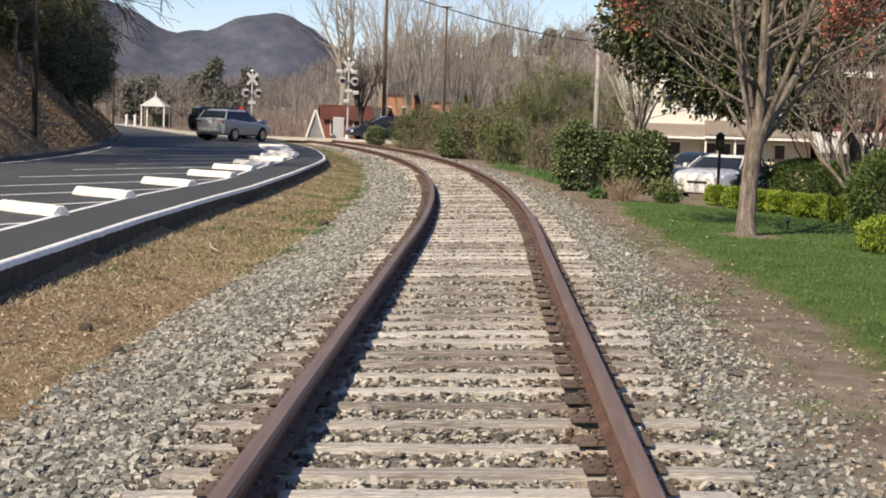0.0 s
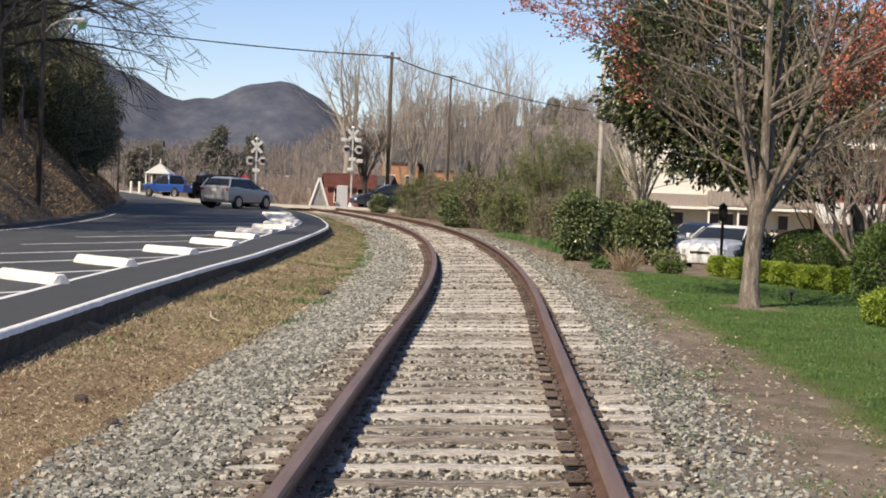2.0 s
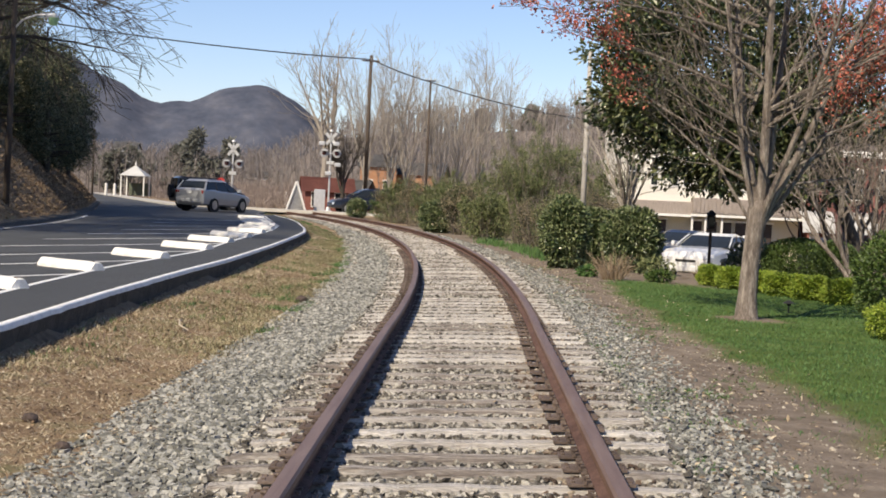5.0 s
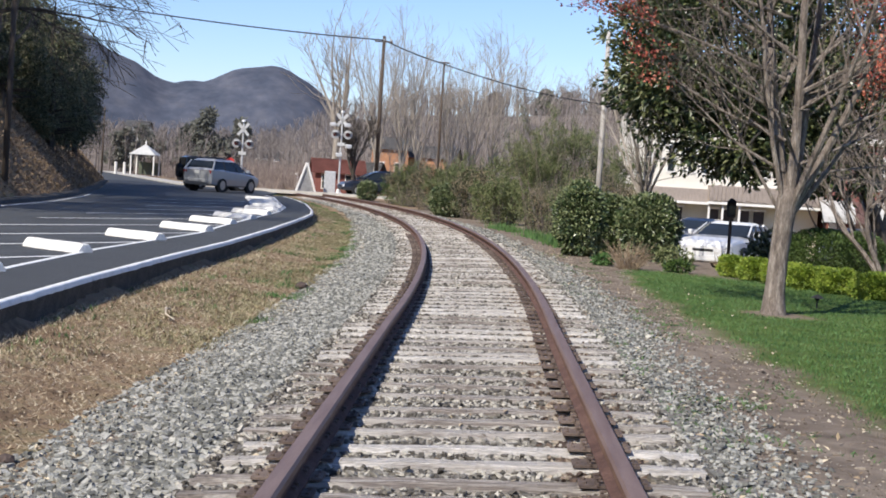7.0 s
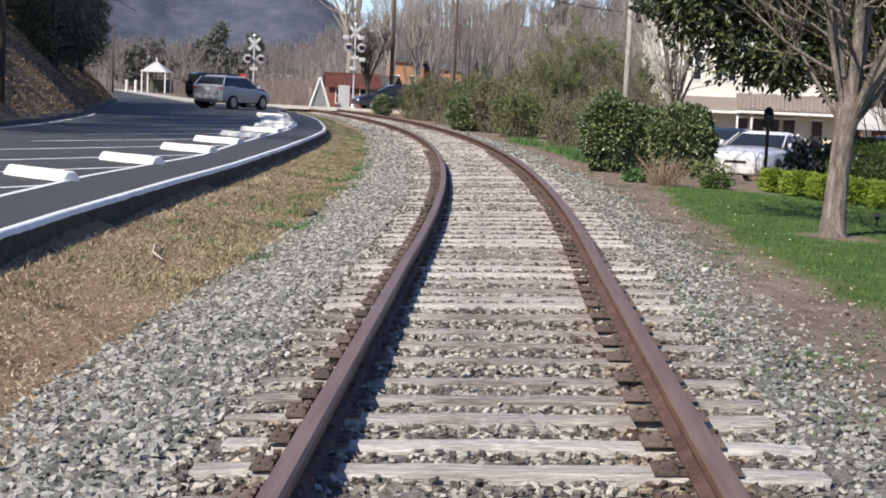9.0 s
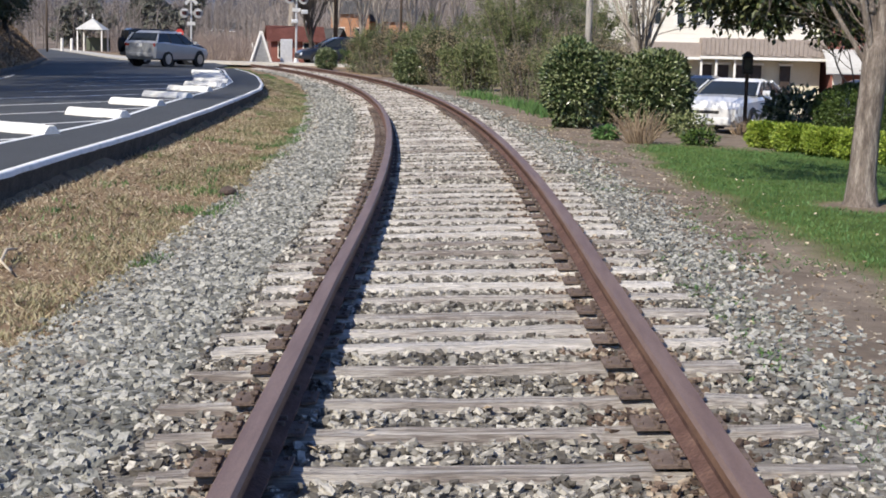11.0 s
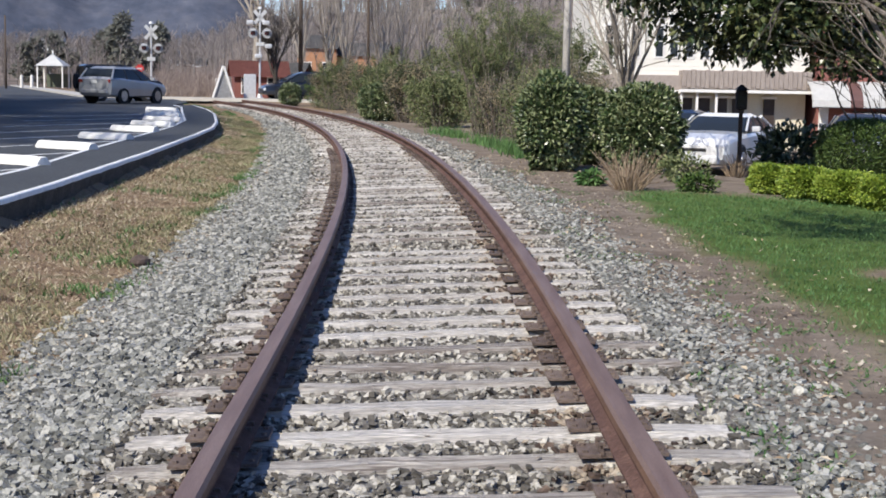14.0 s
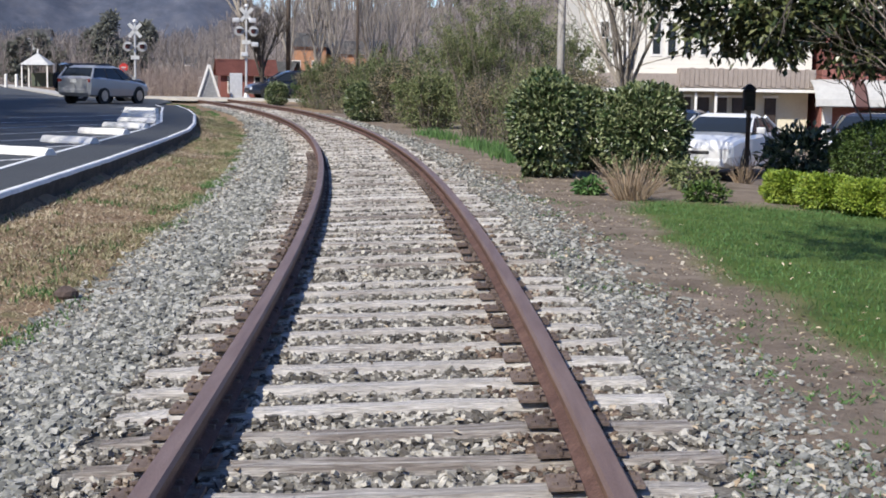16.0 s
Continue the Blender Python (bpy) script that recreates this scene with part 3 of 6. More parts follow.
def make_straw():
    s = Soup()
    for _ in range(105000):
        y = -6 + 65 * random.random() ** 1.6
        k, c = lerp_table(KERB, y) + 0.05, centre(y) - 2.2
        x = rnd(k, c + 0.15)
        h = rnd(0.006, 0.03) * (1.8 if x < k + 0.35 else 1)
        lean = Vector((rnd(-0.06, 0.06), rnd(-0.06, 0.06), 0))
        s.blade(Vector((x, y, ground_z(x, y) + 0.006)), lean, h, rnd(0.004, 0.011) * (1.0 + 0.02 * max(0, y)))
    tagged(s.ob("dry_grass", DRYBLADE), "flattened dry winter grass on the verge", "grass", kind="stuff")
    s = Soup()
    for _ in range(9500):
        y = -5 + 50 * random.random() ** 1.9
        x = rnd(lerp_table(KERB, y) + 0.1, centre(y) - 2.0)
        d = rand_dir()
        d.z *= 0.25
        q = rnd(0.012, 0.04)
        s.leaf(Vector((x, y, ground_z(x, y) + 0.022)), d, Vector((rnd(-0.6, 0.6), rnd(-0.6, 0.6), 1)), q, q * rnd(0.3, 0.8), 0.3)
    tagged(s.ob("dead_leaf_litter", mat("dark_dead_leaf", [(0.06, 0.036, 0.024), (0.16, 0.09, 0.055), (0.34, 0.23, 0.14), (0.55, 0.47, 0.35)], 0.85, 3, 0.1, 0, 30, island=0.9)),
           "crumbled brown leaves and twigs on the verge", "leaves", kind="stuff")
    s = Soup()
    for _ in range(11000):
        y = rnd(7, 70)
        x = centre(y) - 2.3 - abs(random.gauss(0, 0.75))
        if x < lerp_table(KERB, y) + 0.12 or noise.noise((x * 0.9, y * 0.4, 15)) < -0.2 + 0.35 * max(0, 12 - y) / 5:
            continue
        for _ in range(5):
            p = Vector((x + rnd(-0.1, 0.1), y + rnd(-0.1, 0.1), ground_z(x, y)))
            s.blade(p, Vector((rnd(-0.05, 0.05), rnd(-0.05, 0.05), 0)), rnd(0.02, 0.06), rnd(0.008, 0.014) * (1 + 0.02 * y))
    tagged(s.ob("yellow_grass", mat("yellow_green_grass", [(0.115, 0.112, 0.052), (0.22, 0.2, 0.103), (0.37, 0.325, 0.195)], 0.8, 0.9, 0.2, 0, 30, island=0.6)),
           "yellowish grass tufts along the foot of the ballast", "grass", kind="stuff")
    s = Soup()
    for _ in range(3600):
        y = rnd(8, 84)
        k, c = lerp_table(KERB, y) + 0.05, centre(y) - 2.2
        x = c - abs(random.gauss(0, 0.3)) if random.random() < 0.7 else rnd(k, c)
        if noise.noise((x * 1.5, y * 0.6, 11)) < 0.12 or x < k:
            continue
        for _ in range(9):
            p = Vector((x + rnd(-0.1, 0.1), y + rnd(-0.1, 0.1), ground_z(x, y)))
            s.blade(p, Vector((rnd(-0.04, 0.04), rnd(-0.04, 0.04), 0)), rnd(0.03, 0.075), 0.014 * (1 + 0.015 * y))
    for _ in range(2200):
        y = rnd(0.5, 30)
        u = rnd(1.2, 2.5)
        x = centre(y) + u
        if noise.noise((x * 1.2, y * 0.8, 21)) < 0.1:
            continue
        for _ in range(5):
            p = Vector((x + rnd(-0.05, 0.05), y + rnd(-0.05, 0.05), ground_z(x, y)))
            s.blade(p, Vector((rnd(-0.04, 0.04), rnd(-0.04, 0.04), 0)), rnd(0.012, 0.032), 0.014)
    tagged(s.ob("weeds", LAWNBLADE), "small green weeds and clover sprouting beside the ballast", "weeds", kind="stuff")
    s = Soup()
    n = 0
    while n < 125000:
        y = -6 + 32 * random.random() ** 0.85
        x = rnd(2.9, 10.5)
        e = lawn_edge(y)
        if x < e - 0.05 or (x < e + 0.4 and random.random() > (x - e + 0.1) / 0.5) or y > 25.3 - 0.25 * (x - 4) + 0.3 * noise.noise((x, y, 1)):
            continue
        if math.hypot((x - 4.7) * 0.8, y - 16.2) < 0.42 + 0.15 * noise.noise((x * 3, y * 3, 2)):
            continue
        n += 1
        s.blade(Vector((x, y, ground_z(x, y) - 0.003)), Vector((rnd(-0.025, 0.025), rnd(-0.025, 0.025), 0)), rnd(0.016, 0.042), rnd(0.007, 0.014))
    tagged(s.ob("lawn_grass", LAWNBLADE), "short bright green mown lawn grass", "grass", kind="stuff")
    s = Soup()
    for _ in range(2400):
        y = rnd(0, 34)
        u = rnd(1.25, 3.4) if random.random() < 0.8 else rnd(-1.2, 1.2)
        x = centre(y) + u
        if x > lawn_edge(y) + 0.15 and random.random() < 0.85:
            continue
        d = rand_dir()
        d.z *= 0.3
        s.leaf(Vector((x, y, ground_z(x, y) + 0.035)), d, Vector((rnd(-0.3, 0.3), rnd(-0.3, 0.3), 1)), rnd(0.025, 0.06), rnd(0.015, 0.035), 0.2)
    tagged(s.ob("fallen_leaves", mat("pale_dead_leaf", [(0.24, 0.17, 0.1), (0.42, 0.33, 0.22), (0.55, 0.47, 0.34)], 0.8, 3, 0.1, 0, 30, island=0.6)),
           "pale fallen leaves scattered beside the track", "leaves", kind="stuff")
    s = Soup()
    for _ in range(64000):
        y = rnd(16, 120)
        f = lerp_table(BANK, y)
        x = f - 0.15 - abs(random.gauss(0, 3.2))
        d = rand_dir()
        s.leaf(Vector((x, y, ground_z(x, y) + 0.03)), d, Vector((0.6, 0, 1)), rnd(0.05, 0.13), rnd(0.03, 0.08), 0.3)
    tagged(s.ob("leaf_litter", mat("leaf_litter", [(0.15, 0.1, 0.062), (0.22, 0.153, 0.095), (0.3, 0.215, 0.135)], 0.9, 0.5, 0.2, 0, 30, island=0.7)),
           "brown leaf litter on the steep roadside bank", "leaves", kind="stuff")


make_straw()

# ---- plants ----


def grow(s, p, d, r, length, depth, spread=0.5, up=0.12, kids=3, tips=None, sides=6, taper=0.62, wob=0.12, min_r=0.004, kink=None):
    """A limb of 4 to 6 joints that bears smaller limbs; its ends are noted in tips."""
    n = 5 if depth > 1 else 3
    pts, rad = [p.copy()], [r]
    q, e = p.copy(), d.normalized()
    for i in range(n):
        e = (e + rand_dir() * wob + Vector((0, 0, up))).normalized()
        q = q + e * length / n
        pts.append(q.copy())
        rad.append(max(min_r, r * (1 - (1 - taper) * (i + 1) / n)))
    s.tube(pts, rad, sides if depth > 1 else max(3, sides - 2))
    if depth <= 0:
        if tips is not None:
            tips.append((q, e))
        return
    k = kids if depth > 1 else kids + 1
    for j in range(k):
        i = n if j == 0 else random.randint(max(1, n // 2 - 1), n)
        side = rand_dir()
        side = (side - e * side.dot(e)).normalized()
        w = spread * (0.45 if j == 0 else 1.0) * rnd(0.7, 1.3)
        grow(s, pts[i], (e * math.cos(w) + side * math.sin(w)), rad[i] * (0.85 if j == 0 else 0.62), length * rnd(0.6, 0.85), depth - 1, spread, up, kids, tips, sides, taper, wob, min_r)


def foliage(s, c, r, n, size, noise_amp=0.25, noise_scale=1.6, shell=0.55, power=2.0, flat=0.0, seed=0.0):
    """Leaves through the outer shell of an uneven rounded form; power over 2 makes it boxier."""
    c = Vector(c)
    for _ in range(n):
        d = rand_dir()
        k = (abs(d.x) ** power + abs(d.y) ** power + abs(d.z) ** power) ** (-1 / power)
        w = 1 + noise_amp * noise.noise((d.x * noise_scale + seed, d.y * noise_scale, d.z * noise_scale + seed))
        t = shell + (1 - shell) * math.sqrt(random.random())
        p = c + Vector((d.x * r[0], d.y * r[1], d.z * r[2])) * k * w * t
        o = (d + rand_dir() * 0.9).normalized()
        o.z += flat
        s.leaf(p, o, rand_dir(), size * rnd(0.7, 1.3), size * rnd(0.4, 0.6))


def bush(name, at, r, n, leaf, material, label, group="", power=2.6, stems=7, amp=0.16, shell=0.7, base=None, category="bush"):
    x, y = at
    z = ground_z(x, y) if base is None else base
    t = thing(name, pose(x, y, z), label, category, group)
    s = Soup()
    for _ in range(stems):
        a = rnd(0, 6.28)
        q = Vector((math.cos(a) * r[0] * 0.45, math.sin(a) * r[1] * 0.45, r[2] * 1.2))
        s.tube([(q.x * 0.15, q.y * 0.15, -0.05), q * 0.5, q], [0.018, 0.013, 0.006], 5)
    s.ob("stem_clump", BARKDARK, t)
    s = Soup()
    foliage(s, (0, 0, r[2] * 1.02), r, n, leaf, amp, 2.2, shell, power, seed=x + y)
    foliage(s, (0, 0, r[2] * 1.02), tuple(0.8 * q for q in r), n // 4, leaf * 1.4, amp, 2.2, shell * 0.6, power, seed=x + y)
    s.ob("foliage", material, t)
    return t


def long_limb(s, p, d, r, length, sides, tips, up=0.05, wob=0.07, spread=0.8, min_r=0.004, depth=2, start=2, reach=0.4, kids=2, end=0.25):
    """One long tapering limb with side branches along it, which shorten towards its end."""
    n = 9
    pts, rad, dirs = [p.copy()], [r], [d.normalized()]
    q, e = p.copy(), d.normalized()
    for i in range(n):
        e = (e + rand_dir() * wob + Vector((0, 0, up))).normalized()
        q = q + e * length / n
        pts.append(q.copy())
        dirs.append(e.copy())
        rad.append(max(min_r, r * (1 - (1 - end) * (i + 1) / n)))
    s.tube(pts, rad, 7)
    for k in range(sides):
        f = rnd(start, n)
        i = int(f)
        b = pts[i].lerp(pts[min(n, i + 1)], f - i)
        e = dirs[i]
        side = rand_dir()
        side = (side - e * side.dot(e)).normalized()
        w = spread * rnd(0.6, 1.3)
        grow(s, b, e * math.cos(w) + side * math.sin(w), max(min_r, rad[i] * rnd(0.3, 0.55)), length * reach * (1.15 - 0.75 * f / n) * rnd(0.6, 1.1), depth, 0.55, 0.06, kids, tips, 5, 0.55, 0.16, min_r)
    tips.append((pts[-1], dirs[-1]))


def make_maple():
    x, y = 4.64, 16.3
    t = thing("maple_tree", pose(x, y, ground_z(x, y)), "grey-barked maple with bare upright limbs and red spring buds", "tree")
    random.seed(21)
    s = Soup()
    s.tube([(0, 0, -0.1), (0.0, 0, 0.05), (0.0, 0.0, 0.3), (0.02, 0, 0.8), (0.06, 0.02, 1.25), (0.09, 0.02, 1.52), (0.1, 0.02, 1.7)], [0.22, 0.165, 0.135, 0.125, 0.13, 0.15, 0.11], 12)
    s.ob("trunk", BARK, t, smooth=True)
    tips = []
    LIMBS = [(-0.16, 0.1, 0.085, 5.0, 1.55), (0.02, -0.12, 0.09, 5.4, 1.6), (0.2, 0.15, 0.085, 5.0, 1.55), (0.5, -0.05, 0.07, 4.4, 1.5), (-0.34, -0.15, 0.045, 4.2, 1.45),
             (0.8, 0.25, 0.042, 3.6, 1.45), (-0.02, 0.5, 0.065, 4.6, 1.5), (0.3, -0.45, 0.06, 4.4, 1.5), (-0.6, 0.3, 0.03, 3.0, 1.4)]
    for dx, dy, r, q, z in LIMBS:
        s = Soup()
        long_limb(s, Vector((0.09 + 0.1 * dx, 0.1 * dy, z - 0.1)), Vector((dx, dy, 1)), r * 0.86, q, 11, tips, 0.05, 0.06, 0.95, 0.0036, 2, 2, 0.34)
        s.ob("limb", BARK, t)
    # thin side limbs low on the crown, and the two that carry the buds outwards
    for z, d, q in ((1.9, (-1, -0.1, 0.45), 1.9), (2.3, (-1, 0.2, 0.35), 2.1), (2.0, (1, -0.2, 0.5), 1.8), (2.6, (-0.9, -0.4, 0.2), 1.7), (2.9, (1, 0.1, 0.3), 1.9), (1.8, (0.9, 0.4, 0.25), 1.5), (2.2, (-0.5, -1, 0.5), 1.6), (2.7, (0.4, -1, 0.4), 1.6)):
        s = Soup()
        long_limb(s, Vector((0.1 + 0.1 * d[0], 0.1 * d[1], z)), Vector(d), 0.026, q, 9, tips, 0.02, 0.12, 0.7, 0.0035, 2)
        s.ob("limb", BARK, t)
    for z, d, q in ((3.5, (-1, 0.1, 0.45), 3.3), (3.9, (-1, -0.25, 0.35), 3.1), (4.1, (-0.9, 0.2, 0.25), 3.0), (4.3, (-1, 0.1, 0.2), 3.0), (3.1, (-1, 0.0, 0.35), 2.7), (3.0, (1, -0.15, 0.6), 2.7), (3.3, (1, 0.3, 0.8), 2.8), (2.8, (0.9, -0.5, 0.8), 2.6)):
        s = Soup()
        long_limb(s, Vector((0.1 + 0.15 * d[0], 0.1 * d[1], z)), Vector(d), 0.028, q, 12, tips, 0.0, 0.08, 0.7, 0.0038, 2)
        s.ob("limb", BARK, t)
    s = Soup()
    for p, e in tips:
        keep = 0.7 if p.x < -1.9 else 0.9 if p.x > 0.8 and p.z > 3.1 else 0.012
        if p.z < 2.8 or random.random() > keep:
            continue
        for _ in range(20):
            s.leaf(p - e * rnd(-0.08, 0.45) + rand_dir() * 0.07, rand_dir(), rand_dir(), rnd(0.03, 0.065), 0.034)
    s.ob("blossom", BUDRED, t, "small red spring buds")


def make_open_tree(name, at, h, r, label, material, seed, limbs, split, lean, sides=16, min_r=0.016, spread=0.7, reach=0.3, up=0.06):
    """A bare tree with a clear trunk and long separate limbs that rise into fine twigs."""
    random.seed(seed)
    x, y = at
    t = thing(name, pose(x, y, ground_z(x, y)), label, "tree")
    s = Soup()
    top = h * split
    s.tube([(0, 0, -0.2), (0, 0, 0.15), (rnd(-0.02, 0.02) * h, 0, top * 0.5), (0, 0, top)], [r * 1.3, r, r * 0.85, r * 0.7], 9)
    s.ob("trunk", material, t)
    for i in range(limbs):
        a = 2 * math.pi * i / limbs + rnd(-0.4, 0.4)
        q = lean * rnd(0.5, 1.2) if i else 0.05
        s = Soup()
        z = top * rnd(0.7, 0.98)
        long_limb(s, Vector((0, 0, z)), Vector((math.cos(a) * q, math.sin(a) * q, 1)), r * rnd(0.4, 0.62), (h - z) * rnd(0.8, 1.05), sides, [], up, 0.11, spread, min_r, 2, 1, reach, 2, 0.2)
        s.ob("limb", material, t)
    return t


def make_magnolia():
    x, y = 6.3, 30.0
    t = thing("magnolia_tree", pose(x, y, ground_z(x, y)), "tall dark evergreen magnolia with glossy leaves by the house", "tree")
    random.seed(31)
    s = Soup()
    s.tube([(3.3, 0.6, -0.3), (3.2, 0.6, 1.0), (2.5, 0.4, 2.6), (0.2, 0, 4.8)], [0.19, 0.15, 0.12, 0.05], 9)
    tips = []
    for _ in range(14):
        a = rnd(0, 6.28)
        grow(s, Vector((rnd(0.3, 1.2), 0, rnd(2.7, 4.4))), Vector((math.cos(a), math.sin(a), rnd(-0.1, 0.5))), 0.05, rnd(1.2, 1.7), 2, 0.5, 0.0, 3, tips, 5, 0.6)
    s.ob("trunk", BARKDARK, t)
    s = Soup()
    for cx, cy, cz, r, n in ((-0.5, 0, 5.2, 2.4, 9000), (-1.9, -0.5, 4.0, 1.3, 3600), (0.9, 0, 4.2, 1.7, 4600), (-0.5, -0.3, 3.1, 1.3, 3400), (0.8, -0.4, 3.0, 1.15, 2600), (-1.5, 0, 6.4, 1.6, 3200), (1.9, 0, 3.9, 1.0, 1500), (0.3, 0.2, 7.0, 1.7, 2800), (2.5, 0.4, 5.3, 1.5, 2600), (2.2, 0.1, 2.5, 0.8, 1000), (1.3, -0.6, 2.2, 0.5, 420), (-0.2, -0.9, 2.45, 0.5, 420), (3.2, 0, 4.0, 1.0, 1300), (-2.25, -0.3, 5.2, 1.1, 2300), (-2.05, -0.4, 3.9, 0.75, 1100)):
        foliage(s, (cx, cy, cz), (r, r, r * 0.85), int(n * 1.25), 0.155, 0.75, 2.8, 0.35, 2.0, -0.1, seed=cx * 3)
    s.ob("crown", LEAFMAG, t)


def make_bare_tree(name, at, h, r, label, material=BARK, depth=4, lean=0.35, seed=1, base=None, stems=1, kids=3, spread=0.5, up=0.1, min_r=0.012, split=0.3, wob=0.14, reach=(), limbs=5):
    random.seed(seed)
    x, y = at
    z = ground_z(x, y) if base is None else base
    t = thing(name, pose(x, y, z), label, "tree")
    s = Soup()
    top = h * split
    if stems == 1:
        s.tube([(0, 0, -0.2), (0, 0, 0.15), (rnd(-0.02, 0.02) * h, 0, top * 0.5), (0, rnd(-0.02, 0.02) * h, top)], [r * 1.3, r, r * 0.85, r * 0.75], 9)
        s.ob("trunk", material, t)
    for i in range(limbs if stems == 1 else stems):
        a = 2 * math.pi * i / (limbs if stems == 1 else stems) + rnd(-0.4, 0.4)
        d = Vector((math.cos(a) * lean, math.sin(a) * lean, 1)) if i else Vector((0, 0, 1))
        p = Vector((0, 0, top * rnd(0.75, 1.0))) if stems == 1 else Vector((math.cos(a) * 0.08, math.sin(a) * 0.08, -0.05))
        s = Soup()
        grow(s, p, d, r * (0.6 if stems == 1 else 1), h * 0.3, depth, spread, up, kids, None, 5, 0.66, wob, min_r)
        s.ob("limb", material, t)
    for p, d, q in reach:
        s = Soup()
        grow(s, Vector(p), Vector(d), 0.07, q, 4, 0.6, -0.01, 3, None, 5, 0.6, 0.16, min_r)
        s.ob("limb", material, t, "long overhanging limb")
    return t


def make_evergreen(at, h, w, seed, n=15000, size=0.14):
    random.seed(seed)
    x, y = at
    z = ground_z(x, y)
    t = thing("evergreen_tree", pose(x, y, z), "dense dark evergreen tree on the roadside bank", "tree", "evergreens on the bank")
    s = Soup()
    s.tube([(0, 0, -0.5), (0, 0, h * 0.5), (0, 0, h * 0.95)], [0.16, 0.11, 0.03], 7)
    for _ in range(16):
        a, q = rnd(0, 6.28), rnd(0.1, 0.8) * h
        s.tube([(0, 0, q), (math.cos(a) * w * 0.8 * (1 - q / h), math.sin(a) * w * 0.8 * (1 - q / h), q + 0.1)], [0.05, 0.012], 4)
    s.ob("trunk", BARKDARK, t)
    s = Soup()
    for k in range(22):
        d = rand_dir()
        q = rnd(0.35, 1.0) ** 0.5
        c = Vector((d.x * w * 0.75 * q, d.y * w * 0.75 * q, h * (0.5 + 0.42 * d.z * q)))
        rr = w * rnd(0.25, 0.45)
        foliage(s, c, (rr, rr, rr * 0.75), int(n / 22), size * rnd(0.7, 1.0), 0.5, 2.4, 0.2, 2.0, -0.15, seed=k)
    s.ob("crown", LEAFPINE, t)


make_maple()
make_magnolia()

# evergreens and bare trees on the left bank
for i, (x, y, h, w) in enumerate(((-18.0, 56.5, 3.8, 1.9), (-19.6, 61, 5.4, 2.3), (-21.0, 65.5, 6.6, 2.5), (-22.4, 70, 6.2, 2.5), (-18.4, 51.5, 3.6, 1.9), (-21.0, 57, 5.4, 2.6), (-17.8, 47.0, 2.6, 1.6), (-23.0, 62, 8.0, 2.9), (-24.0, 68.5, 9.0, 2.8), (-26.0, 73, 9.0, 3.0), (-24.3, 77, 4.8, 2.3), (-20.6, 51.5, 5.0, 2.4), (-19.6, 46.0, 4.2, 2.0), (-27.0, 86, 4.6, 2.4), (-20.9, 68.0, 4.4, 1.6), (-22.0, 73.0, 5.4, 1.9))):
    make_evergreen((x, y), h, w, 40 + i)
make_bare_tree("bare_tree", (-15.6, 40.5), 10, 0.2, "tall bare tree reaching over the road from the bank", BARKDARK, 4, 0.6, 61, kids=3, spread=0.55, up=0.02, min_r=0.009, split=0.42,
               reach=[((0, 0, 2.6), (1, 0.1, 0.42), 2.6), ((0, 0, 3.2), (1, 0.35, 0.3), 2.8), ((0, 0, 3.9), (1, -0.2, 0.2), 2.7), ((0, 0, 4.2), (0.8, 0.6, 0.25), 2.6), ((0, 0, 3.0), (0.9, -0.5, 0.5), 2.2), ((0, 0, 4.6), (1, 0.1, 0.1), 2.5)])
for x, y, h, r, seed in ((-14.6, 37.0, 9, 0.1, 62), (-16.2, 35.0, 10, 0.14, 63), (-17.5, 44.0, 10, 0.13, 64), (-18.5, 39.0, 11, 0.15, 65), (-16.8, 46.5, 8, 0.09, 66), (-19.5, 50.0, 11, 0.13, 67), (-21.5, 55.0, 12, 0.14, 68), (-22.5, 47.0, 11, 0.14, 69), (-24.0, 60.0, 12, 0.15, 70)):
    make_bare_tree("bare_tree", (x, y), h, r, "slim bare tree on the leaf-covered bank", BARKDARK if seed % 2 else BARK, 4, 0.5, seed, kids=3, spread=0.6, up=0.04, min_r=0.011, wob=0.2)

# bare trees further back on the bank, whose shade falls across its leaf litter
for x, y, h, r, seed in ((-15.5, 24.5, 10, 0.17, 161), (-17.5, 28.5, 11, 0.18, 162), (-14.9, 31.0, 9, 0.13, 163), (-19.5, 33.0, 12, 0.2, 164), (-18.5, 21.0, 11, 0.18, 165), (-21.0, 40.0, 12, 0.2, 166)):
    make_bare_tree("bare_tree", (x, y), h, r, "bare tree high on the leaf-covered bank", BARKDARK, 4, 0.5, seed, kids=3, spread=0.6, up=0.04, min_r=0.014, wob=0.2)

# bare trees across the road and behind the shrubs
FARTREE = dict(kids=3, spread=0.5, up=0.13, min_r=0.015, wob=0.16)
make_open_tree("sycamore_tree", (-13.0, 112), 13.0, 0.28, "tall pale bare sycamore behind the crossing", BARKPALE, 71, 5, 0.4, 0.5, 10, 0.016, 0.8, 0.34)
FINE = "leafless pale tree with fine upright twigs"
for x, y, h, seed in ((-9.4, 108, 12.0, 72), (-7.9, 113, 12.5, 78), (-6.6, 112, 11.0, 73), (-4.2, 116, 10.5, 74), (-1.0, 122, 13.5, 75), (1.6, 126, 12.0, 77), (-2.6, 119, 11.5, 79)):
    make_open_tree("bare_tree", (x, y), h, 0.15, FINE, BARKPALE, seed, 6, 0.2, 0.34, 9, 0.011, 0.45, 0.34, 0.08)
make_bare_tree("bare_tree", (-9.8, 96), 5.2, 0.16, "dark leaning bare tree beside the crossing", BARKDARK, 4, 0.5, 76, **FARTREE)

